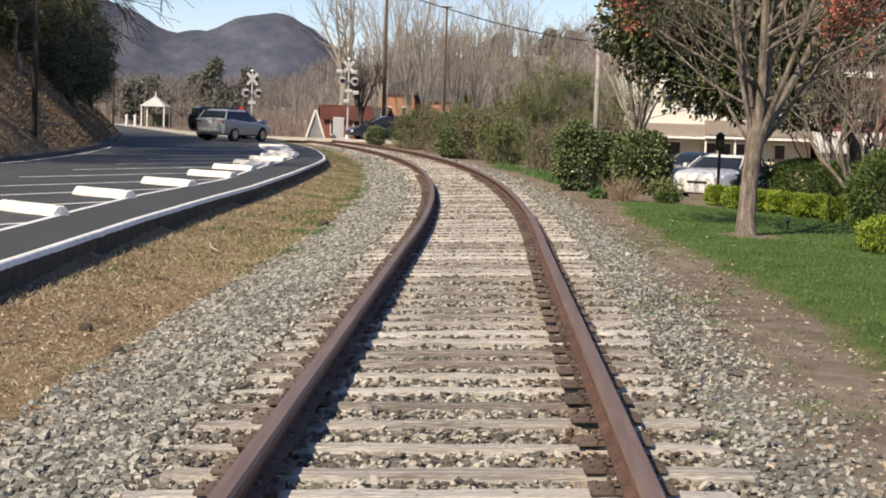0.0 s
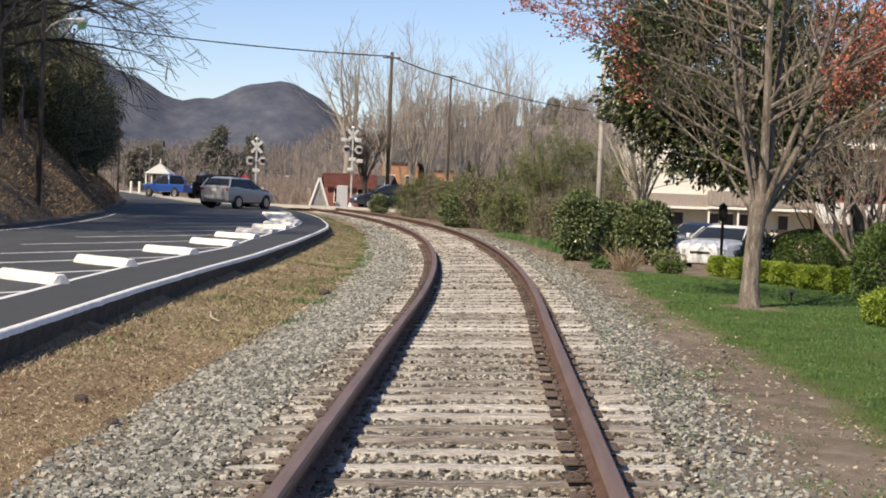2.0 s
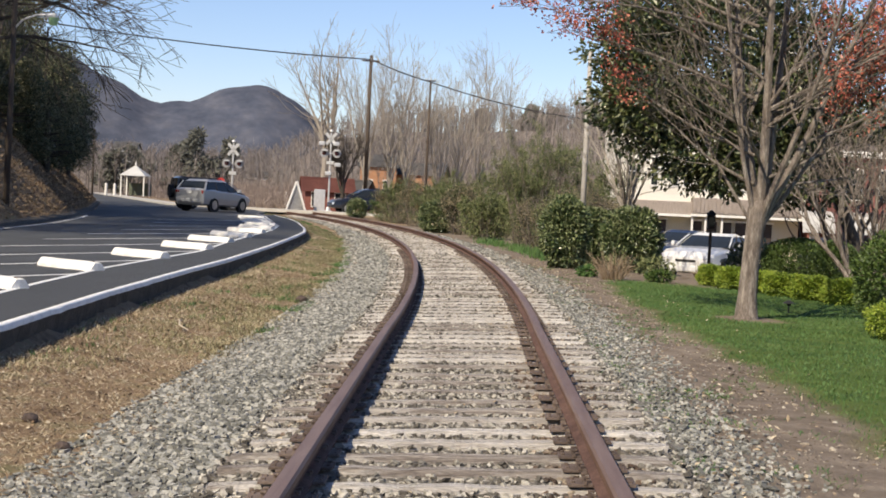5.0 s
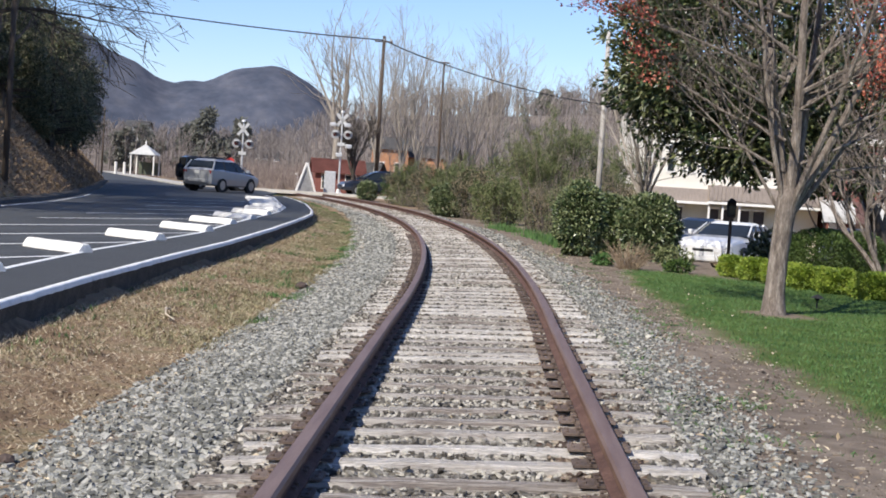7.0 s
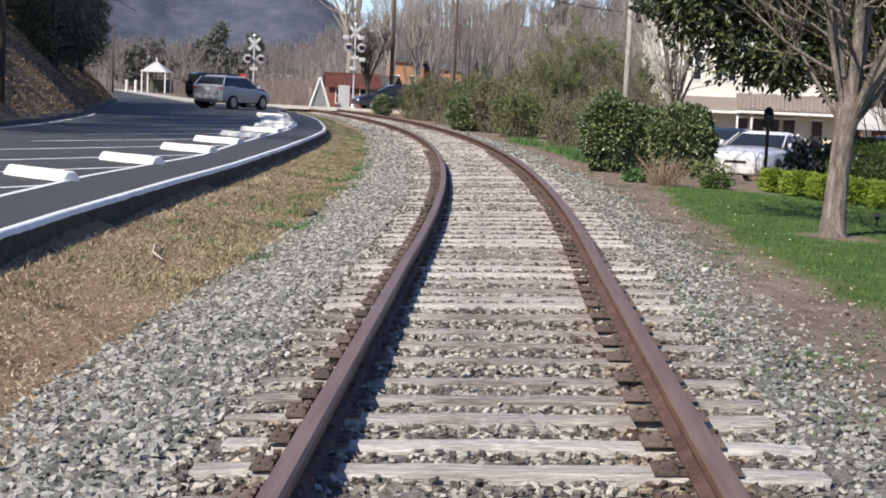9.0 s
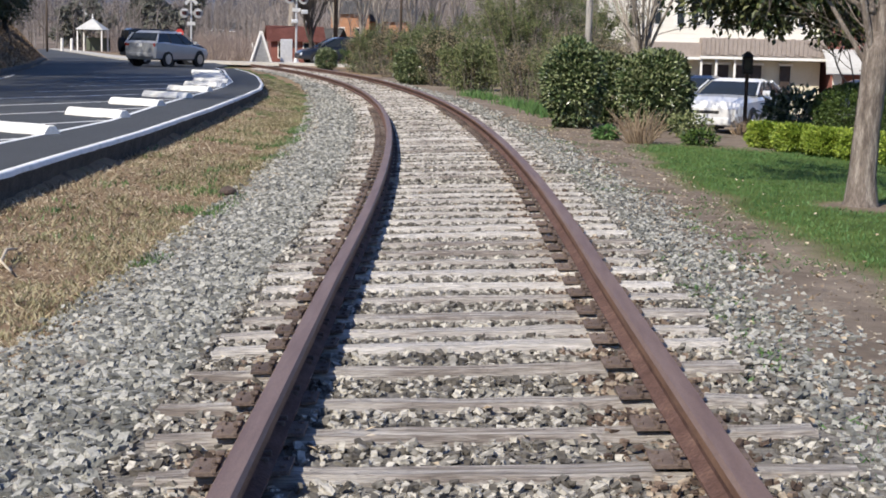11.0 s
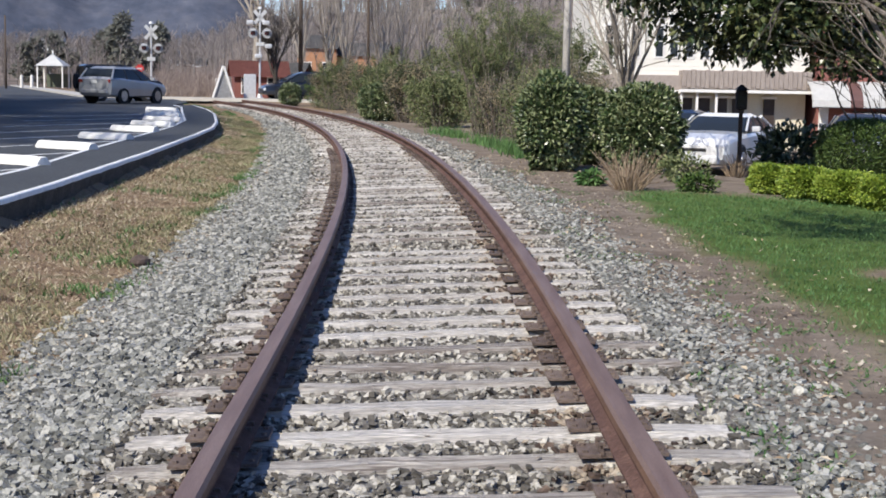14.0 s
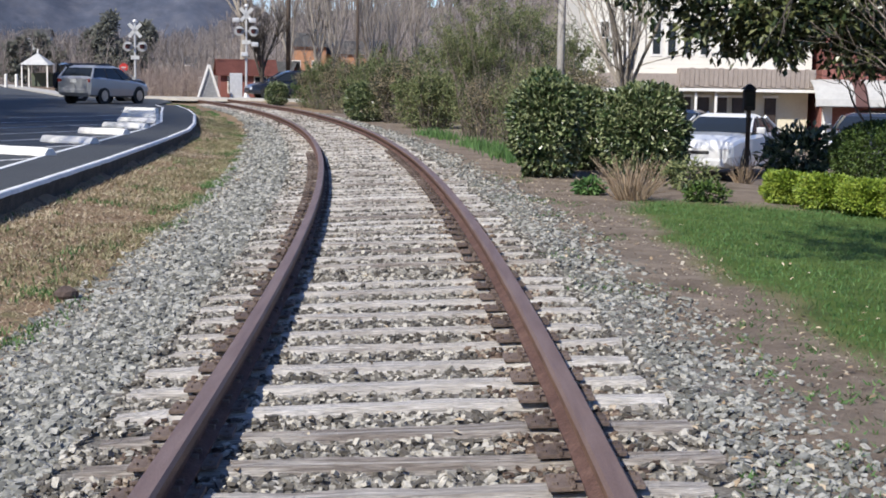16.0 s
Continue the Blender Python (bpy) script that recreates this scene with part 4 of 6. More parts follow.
# small ornamental trees by the house
make_open_tree("crape_myrtle", (4.4, 34.0), 5.2, 0.075, "pale smooth bare crape myrtle behind the bushes", BARKPALE, 81, 9, 0.26, 0.8, 12, 0.006, 0.6, 0.3, 0.05)
make_bare_tree("ornamental_tree", (8.4, 25.0), 5.0, 0.06, "grey multi-stemmed bare ornamental tree", BARK, 4, 0.7, 82, stems=5, kids=3, spread=0.55, up=0.06, min_r=0.005)
make_bare_tree("ornamental_tree", (10.2, 33.0), 6.0, 0.08, "grey multi-stemmed bare ornamental tree", BARK, 4, 0.6, 83, stems=4, kids=3, spread=0.55, up=0.06, min_r=0.006)

# clipped bushes and hedges
random.seed(90)
bush("holly_bush", (2.62, 29.4), (0.55, 0.55, 0.8), 9000, 0.095, LEAFHOLLY, "large clipped glossy dark green holly bush", "holly bushes", 2.25, amp=0.22)
bush("holly_bush", (4.14, 29.4), (0.7, 0.62, 0.72), 9000, 0.095, LEAFHOLLY, "large clipped glossy dark green holly bush", "holly bushes", 2.25, amp=0.24)
bush("holly_bush", (3.4, 31.6), (0.5, 0.5, 0.68), 8000, 0.085, LEAFHOLLY, "large clipped glossy dark green holly bush", "holly bushes")
for x, y, w, h in ((5.47, 25.4, 0.28, 0.195), (5.8, 24.7, 0.33, 0.2), (6.12, 23.95, 0.35, 0.2), (6.46, 23.15, 0.35, 0.2), (6.82, 22.3, 0.36, 0.205), (7.2, 21.4, 0.38, 0.21)):
    bush("hedge_bush", (x, y), (w, w, h), 7000, 0.05, LEAFLIME, "low clipped lime-green hedge bush", "lime hedge", 4.0, 4, 0.3, 0.7)
bush("topiary_bush", (8.12, 30.2), (0.82, 0.75, 0.55), 11000, 0.055, LEAFBOX, "rounded clipped green boxwood bush", "boxwoods", 2.2, 4, 0.06, 0.85)
bush("topiary_bush", (8.5, 28.0), (0.48, 0.48, 0.5), 6000, 0.055, LEAFBOX, "rounded clipped green boxwood bush", "boxwoods", 2.2, 4, 0.08, 0.85)
bush("topiary_bush", (6.5, 15.2), (0.62, 0.6, 0.68), 9000, 0.055, LEAFBOX, "upright green shrub at the lawn's edge", "boxwoods", 2.4, 5, 0.22, 0.7)
bush("topiary_bush", (6.2, 14.2), (0.4, 0.36, 0.24), 2200, 0.05, LEAFLIME, "low bright green shrub at the lawn's edge", "", 2.4, 5, 0.22, 0.7)
bush("rhododendron_bush", (7.85, 34.6), (0.72, 0.65, 0.62), 800, 0.17, LEAFHOLLY, "open dark rhododendron with drooping leaves", "", 2.0, 12, 0.4, 0.3)
bush("low_plant", (2.95, 25.9), (0.2, 0.2, 0.1), 260, 0.09, LAWNBLADE, "small green plant in the flower bed", "bed plants", 2.0, 3, 0.3, 0.2, category="plant")
bush("low_plant", (4.35, 25.0), (0.3, 0.2, 0.12), 260, 0.09, LEAFBOX, "small green plant in the flower bed", "bed plants", 2.0, 3, 0.3, 0.2, category="plant")
bush("low_plant", (4.5, 27.2), (0.4, 0.3, 0.22), 400, 0.08, LEAFOLIVE, "small green plant in the flower bed", "bed plants", 2.0, 3, 0.3, 0.2, category="plant")


def make_dry_clump(x, y, r, h, n):
    t = thing("ornamental_grass", pose(x, y, ground_z(x, y)), "clump of dry straw-coloured cut stems", "plant")
    s = Soup()
    for _ in range(n):
        a, q = rnd(0, 6.28), math.sqrt(random.random())
        b = Vector((math.cos(a) * r * 0.35 * q, math.sin(a) * r * 0.35 * q, -0.02))
        e = Vector((math.cos(a) * r * q * rnd(0.8, 1.1), math.sin(a) * r * q * rnd(0.8, 1.1), h * rnd(0.35, 1.05))) + rand_dir() * 0.09
        s.tube([b, (b + e) * 0.5 + Vector((0, 0, 0.06)) + rand_dir() * 0.05, e], [0.006, 0.005, 0.003], 4)
    s.ob("stem_clump", mat("dry_stems", [(0.2, 0.14, 0.09), (0.36, 0.28, 0.19)], 0.85, 8, 0.1, 0, 30, island=0.5), t)


make_dry_clump(3.42, 25.1, 0.55, 0.55, 170)
make_dry_clump(6.05, 31.0, 0.35, 0.4, 60)


def make_shrub(at, r, h, n, material, label, seed, leaf=0.11, stems=40, group="trackside shrubs"):
    """A loose shrub: many thin stems from the ground and sparse leaves on them."""
    random.seed(seed)
    x, y = at
    t = thing("shrub", pose(x, y, ground_z(x, y)), label, "shrub", group)
    s, l = Soup(), Soup()
    for _ in range(stems):
        a, q = rnd(0, 6.28), math.sqrt(random.random())
        b = Vector((math.cos(a) * r * 0.4 * q, math.sin(a) * r * 0.4 * q, -0.05))
        e = Vector((math.cos(a) * r * q, math.sin(a) * r * q, h * rnd(0.6, 1.05) * (1 - 0.25 * q)))
        m = (b + e) * 0.5 + Vector((0, 0, 0.15 * h)) + rand_dir() * 0.12 * r
        s.tube([b, m, e], [0.016, 0.011, 0.005], 4)
        for _ in range(3):
            f = m.lerp(e, rnd(0, 0.7))
            g = f + (rand_dir() * 0.4 + Vector((0, 0, 0.4))) * 0.5 * h * 0.5
            s.tube([f, g], [0.007, 0.003], 3)
            for _ in range(max(1, n // (stems * 3))):
                l.leaf(f.lerp(g, rnd(0.1, 1.1)) + rand_dir() * 0.09, rand_dir(), rand_dir(), leaf * rnd(0.6, 1.3), leaf * rnd(0.35, 0.6))
    foliage(l, (0, 0, h * 0.3), (r * 0.85, r * 0.85, h * 0.32), n // 3, leaf * 1.1, 0.6, 2.0, 0.3, 2.0, seed=seed)
    s.ob("stem_clump", BARK, t)
    l.ob("foliage", material, t)


SHRUBS = [
    (1.15, 36.5, 0.75, 1.15, 1500, LEAFBROWN, "tangled brown and green trackside shrub"), (1.9, 35.0, 0.7, 1.0, 1400, LEAFBROWN, "tangled brown and green trackside shrub"),
    (0.5, 40.0, 0.8, 1.3, 1500, LEAFOLIVE, "loose olive-green trackside shrub"), (2.6, 37.5, 0.8, 1.5, 1500, LEAFOLIVE, "loose olive-green trackside shrub"),
    (2.2, 45.5, 1.7, 3.3, 5200, LEAFOLIVE, "tall feathery olive-green shrub"), (0.4, 46.0, 1.3, 2.5, 3600, LEAFOLIVE, "tall feathery olive-green shrub"),
    (-1.2, 52.0, 1.3, 1.45, 3000, LEAFOLIVE, "tall feathery olive-green shrub"), (-0.3, 43.5, 0.9, 1.3, 1500, LEAFBROWN, "tangled brown and green trackside shrub"),
    (-2.2, 51.5, 1.0, 1.4, 1600, LEAFOLIVE, "loose olive-green trackside shrub"), (-3.3, 57.0, 1.2, 1.7, 1800, LEAFBROWN, "tangled brown and green trackside shrub"),
    (-4.6, 62.0, 1.2, 1.8, 1800, LEAFOLIVE, "loose olive-green trackside shrub"), (-3.4, 65.0, 1.4, 1.7, 2400, LEAFOLIVE, "loose olive-green trackside shrub"),
    (-5.3, 70.0, 1.1, 1.8, 1600, LEAFBROWN, "tangled brown and green trackside shrub"), (-6.0, 76.0, 1.1, 1.9, 1600, LEAFOLIVE, "loose olive-green trackside shrub"),
    (-6.0, 80.0, 1.0, 1.4, 1400, LEAFBOX, "loose olive-green trackside shrub"), (3.8, 41.0, 1.1, 1.8, 1500, LEAFBROWN, "tangled brown and green trackside shrub"),
    (-1.0, 60.0, 1.7, 1.9, 2600, LEAFOLIVE, "loose olive-green trackside shrub"), (1.5, 58.0, 1.8, 2.6, 2600, LEAFOLIVE, "loose olive-green trackside shrub"),
    (4.5, 50.0, 1.8, 2.6, 2400, LEAFOLIVE, "loose olive-green trackside shrub"), (-4.8, 78.0, 1.5, 1.6, 2000, LEAFBROWN, "tangled brown and green trackside shrub"),
]
SHRUBFOOT = [(34, 2.8), (36.6, 2.6), (43.4, 1.8), (50.2, 0.25), (54.3, -0.66), (60, -1.9), (68.3, -3.5), (79.2, -6.0), (90, -9)]
for i, (x, y, r, h, n, material, label) in enumerate(SHRUBS):
    make_shrub((max(x, lerp_table(SHRUBFOOT, y) + 0.65 * r), y), r, h * (1.4 if y < 55 else 1.45), int(n * 3.2), material, label, 200 + i, 0.05 if y < 48 else 0.075, 44 if y < 50 else 36)
bush("evergreen_bush", (-1.6, 58.0), (0.75, 0.7, 0.66), 4200, 0.1, LEAFHOLLY, "dark rounded evergreen bush beside the track")
bush("evergreen_bush", (-7.5, 83.0), (0.55, 0.55, 0.58), 2200, 0.12, LEAFHOLLY, "dark rounded evergreen bush beside the track")

# green blades at the foot of the shrubs
random.seed(301)
s = Soup()
for _ in range(1500):
    y = rnd(33, 41) if random.random() < 0.7 else rnd(43, 47)
    x = lerp_table([(33, 2.5), (38, 2.1), (46, 0.75)], y) + random.gauss(0, 0.2)
    s.blade(Vector((x, y, ground_z(x, y))), Vector((rnd(-0.08, 0.08), rnd(-0.08, 0.08), 0)), rnd(0.1, 0.28), 0.03)
tagged(s.ob("grass_tufts", LAWNBLADE), "bright green grass tufts at the foot of the shrubs", "grass", kind="stuff")

# ---- hills and far woods ----


def spread_px(az, d, x0=1.2, y0=-5.1):
    """A place at a bearing (radians right of straight ahead) and distance from where the walk begins."""
    return x0 + d * math.sin(az), y0 + d * math.cos(az)


def make_mountain():
    ridge = [(-0.60, 300), (-0.42, 275), (-0.292, 216), (-0.265, 178), (-0.235, 141), (-0.212, 149), (-0.197, 165), (-0.181, 179), (-0.170, 183), (-0.158, 180), (-0.143, 156), (-0.127, 128), (-0.112, 104), (-0.08, 84), (0.0, 70), (0.3, 90), (0.6, 120)]
    v, f = [], []
    cols, rows = 190, 26
    for i in range(cols):
        az = -0.6 + 1.2 * i / (cols - 1)
        top = lerp_table(ridge, az) / 2605 * 2500 + 6 + 5 * noise.noise((az * 60, 0, 0)) + 2.0 * noise.noise((az * 240, 1, 0))
        for j in range(rows):
            t = j / (rows - 1)
            d = 2150 + 350 * t
            h = top * smooth01(t) * (1 + 0.0) + 14 * noise.noise((az * 30, t * 4, 3)) * (1 - t) * t * 3
            x, y = spread_px(az, d)
            v.append((x, y, h * (0.55 + 0.45 * t) - 4))
    for i in range(cols - 1):
        for j in range(rows - 1):
            f.append((i * rows + j, (i + 1) * rows + j, (i + 1) * rows + j + 1, i * rows + j + 1))
    # blue-grey distance haze is mixed straight into the woods' base colour
    m = mat("hazed_mountain_woods", [(0.055, 0.066, 0.092), (0.08, 0.089, 0.117), (0.11, 0.115, 0.138)], 1.0, 0.02, 0.12, 0.25, 0.06, spec=0.0)
    tagged(mesh_ob("backdrop_mountain", v, f, m, smooth=True), "wooded mountain on the horizon, blue-grey haze put into its colour", "mountain", kind="structure")


make_mountain()


def hill_z(x, y):
    """The wooded rise behind the shrubs and houses."""
    az = math.atan2(x - 1.2, y + 5.1)
    d = math.hypot(x - 1.2, y + 5.1)
    top = lerp_table([(-0.7, 20), (-0.3, 5), (-0.16, 6), (-0.12, 13), (-0.08, 17), (-0.03, 17.5), (0.03, 19), (0.08, 21), (0.3, 24), (0.7, 28)], az)
    return -0.3 + top * smooth01((d - 150) / 210)


def make_hill():
    v, f = [], []
    cols, rows = 110, 22
    for i in range(cols):
        az = -0.7 + 1.4 * i / (cols - 1)
        for j in range(rows):
            d = 130 + 300 * j / (rows - 1)
            x, y = spread_px(az, d)
            v.append((x, y, hill_z(x, y) + 0.6 * noise.noise((x * 0.05, y * 0.05, 0)) - 0.1))
    for i in range(cols - 1):
        for j in range(rows - 1):
            f.append((i * rows + j, (i + 1) * rows + j, (i + 1) * rows + j + 1, i * rows + j + 1))
    m = mat("woodland_floor", [(0.12, 0.1, 0.088), (0.185, 0.155, 0.135), (0.24, 0.205, 0.175)], 1.0, 0.08, 0.25, 0.0, 1.2, spec=0.0)
    tagged(mesh_ob("backdrop_hill", v, f, m, smooth=True), "leafless brown wooded hillside behind the town", "hill", kind="structure")


make_hill()


def make_woods():
    random.seed(400)
    for name, label, material, rows in (
            ("bare_woods", "distant leafless brown woods", WOODS, ((150, 200, 520, -0.36, 0.42), (200, 300, 900, -0.36, 0.42), (300, 400, 900, -0.34, 0.42))),
            ("pale_woods", "distant leafless pale twiggy trees", mat("pale_woods", [(0.16, 0.135, 0.12), (0.27, 0.235, 0.21)], 0.95, 0.05, 0.2, 0, 3, island=0.7), ((120, 170, 260, -0.34, 0.3),))):
        s = Soup()
        for d0, d1, n, a0, a1 in rows:
            for _ in range(n):
                az, d = rnd(a0, a1), rnd(d0, d1)
                if d < 165 and -0.30 < az < -0.1:
                    continue
                x, y = spread_px(az, d)
                z = hill_z(x, y) - 0.3
                h = rnd(4.5, 7.5) * (1.0 if az > -0.13 else 0.85)
                if name == "pale_woods":
                    h *= 0.9
                w = 0.045 * d / 150
                s.tube([(x, y, z), (x + rnd(-0.2, 0.2), y, z + h * 0.5), (x + rnd(-0.5, 0.5), y, z + h)], [w * 1.5, w, w * 0.35], 4)
                for _ in range(13):
                    q = z + h * rnd(0.25, 0.85)
                    a = rnd(0, 6.28)
                    l = h * rnd(0.12, 0.3)
                    e = (x + math.cos(a) * l * 0.7, y + math.sin(a) * l * 0.7, q + l)
                    s.tube([(x, y, q), e], [w * 0.5, w * 0.18], 3)
                    for _ in range(2):
                        g = rnd(0.3, 0.9)
                        b = Vector((x, y, q)).lerp(Vector(e), g)
                        s.tube([b, b + Vector((rnd(-1, 1), rnd(-1, 1), rnd(0.4, 1.4))) * l * 0.45], [w * 0.32, w * 0.14], 3)
        tagged(s.ob(name, material), label, "woods", kind="stuff")
    s = Soup()
    for _ in range(5200):
        az, d = rnd(-0.33, -0.06), rnd(103, 172)
        x, y = spread_px(az, d)
        if x < lerp_table(ROADEDGE, min(y, 200)) + 3.0 or (d < 152 and -0.275 < az < -0.21) or (d < 118 and az > -0.145):
            continue
        z, h = hill_z(x, y) - 0.2 if d > 150 else -0.1, rnd(0.8, 2.6) * (0.7 if d < 125 else 1.0)
        e = Vector((x + rnd(-0.5, 0.5), y + rnd(-0.5, 0.5), z + h))
        s.tube([(x, y, z), e], [0.022, 0.008], 3)
        for _ in range(4):
            b = Vector((x, y, z)).lerp(e, rnd(0.2, 0.9))
            s.tube([b, b + Vector((rnd(-0.6, 0.6), rnd(-0.6, 0.6), rnd(0.2, 0.8))) * h * 0.4], [0.014, 0.005], 3)
    tagged(s.ob("brush", mat("bare_brush", [(0.15, 0.115, 0.1), (0.24, 0.19, 0.165), (0.34, 0.28, 0.245)], 0.95, 0.3, 0.2, 0, 3, island=0.6)), "tangled leafless brush across the road", "brush", kind="stuff")
    s = Soup()
    for az, d, h, w in ((-0.204, 185, 8.0, 3.4), (-0.19, 188, 7.0, 3.0), (-0.215, 190, 6.5, 3.0), (-0.245, 190, 5.5, 2.6), (-0.262, 180, 5.0, 2.6), (0.055, 400, 9, 6), (0.015, 405, 9, 6), (0.03, 402, 8, 5), (-0.02, 400, 8, 5), (0.09, 400, 9, 6)):
        x, y = spread_px(az, d)
        z = hill_z(x, y)
        for k in range(7):
            foliage(s, (x + rnd(-0.4, 0.4) * w, y, z + h * (0.2 + 0.12 * k)), (w * (1 - 0.1 * k) * 0.6, w * 0.5, h * 0.12), 320, 0.5 * d / 185, 0.4, 2, 0.2, seed=k)
    # pine green paled towards grey: the haze of distance sits in the colour
    tagged(s.ob("far_pines", mat("hazed_pine", [(0.12, 0.125, 0.105), (0.17, 0.17, 0.142)], 0.9, 0.1, 0.2, 0, 3, island=0.5)), "distant pines among the bare woods, haze painted into their green", "woods", kind="stuff")


make_woods()

# ---- parking stops ----


def make_stop(x, y, turn, label):
    t = thing("parking_stop", pose(x, y, 0.0, 0, 0, turn), label, "parking stop", "parking stops")
    prof = [(-0.13, 0.0), (-0.125, 0.04), (-0.065, 0.12), (-0.045, 0.13), (0.045, 0.13), (0.065, 0.12), (0.125, 0.04), (0.13, 0.0)]
    v, f = [], []
    xs = [-0.66, -0.625, -0.33, 0.0, 0.33, 0.625, 0.66]
    for i, a in enumerate(xs):
        k = 0.93 if i in (0, 6) else 1.0
        for b, z in prof:
            v.append((a, b * k, z * k + (0.004 * math.sin(7 * a + 3 * b))))
    n = len(prof)
    for i in range(len(xs) - 1):
        for j in range(n - 1):
            f.append((i * n + j, (i + 1) * n + j, (i + 1) * n + j + 1, i * n + j + 1))
    f += [tuple(range(n)), tuple((len(xs) - 1) * n + n - 1 - j for j in range(n))]
    mesh_ob("block", v, f, mat("stop_paint", [(0.55, 0.54, 0.5), (0.74, 0.73, 0.7), (0.82, 0.81, 0.78)], 0.75, 3, 0.15, 0.4, 40), t)
    for sx in (-0.55, 0.55):
        part("bolt", rod(B(), 0.022, 0.02, 0.012, pose(sx, 0, 0.127), 8), PLATE, t)


for y in (12.4, 16.5, 20.9, 25.4, 29.9, 34.1, 38.6, 42.6, 46.9, 51.2, 55.5, 59.8):
    make_stop(lerp_table(LINE, y) - 0.43 - 0.012 * max(0, y - 34), y, -40 + 0.35 * (y - 12), "white painted concrete parking stop on the asphalt" if y < 42 else "worn dusty white parking stop on the asphalt")

# ---- vehicles ----
TYRE = mat("tyre_rubber", [(0.012, 0.012, 0.012), (0.022, 0.022, 0.022)], 0.85, 20, 0.1, 0.2, 60)
RIM = mat("alloy_rim", [(0.45, 0.45, 0.46), (0.6, 0.6, 0.61)], 0.3, 8, 0.05, 0, 30, metal=0.9)
GLASS = glass("dark_car_glass")
TRIMBLACK = mat("black_trim", [(0.012, 0.012, 0.013), (0.025, 0.025, 0.026)], 0.6, 8, 0.1, 0, 30)
TAILRED = mat("tail_lamp_red", [(0.25, 0.015, 0.012), (0.35, 0.03, 0.02)], 0.2, 8, 0.1, 0, 30, coat=0.6)
LAMPCLEAR = mat("head_lamp_clear", [(0.55, 0.56, 0.58), (0.75, 0.76, 0.78)], 0.12, 8, 0.1, 0, 30, coat=0.8)
PLATEWHITE = mat("licence_plate_blank", [(0.6, 0.6, 0.58), (0.7, 0.7, 0.68)], 0.5, 8, 0.05, 0, 30)


def paint(name, c):
    return mat("paint_" + name, [tuple(0.92 * q for q in c), c], 0.28, 1.5, 0.04, 0, 30, metal=0.25 if c[0] < 0.5 else 0.0, coat=0.8)


def loft(sections, material, name, parent, label="", smooth=False, caps=True):
    n = len(sections[0])
    v = [p for s_ in sections for p in s_]
    f = []
    for i in range(len(sections) - 1):
        for j in range(n):
            j2 = (j + 1) % n
            f.append((i * n + j, i * n + j2, (i + 1) * n + j2, (i + 1) * n + j))
    if caps:
        f += [tuple(range(n - 1, -1, -1)), tuple((len(sections) - 1) * n + j for j in range(n))]
    return mesh_ob(name, v, f, material, parent, label, smooth)


def hull_section(x, w, zl, zb, crown):
    """A closed section of the lower body, from the sill round over the top."""
    zm = zl + 0.45 * (zb - zl)
    half = [(0.80 * w, zl), (0.95 * w, zl + 0.06), (w, zm), (0.985 * w, zb - 0.1), (0.93 * w, zb - 0.02), (0.6 * w, zb + crown * 0.7)]
    return [(x, b, z) for b, z in half] + [(x, 0, zb + crown)] + [(x, -b, z) for b, z in reversed(half)]


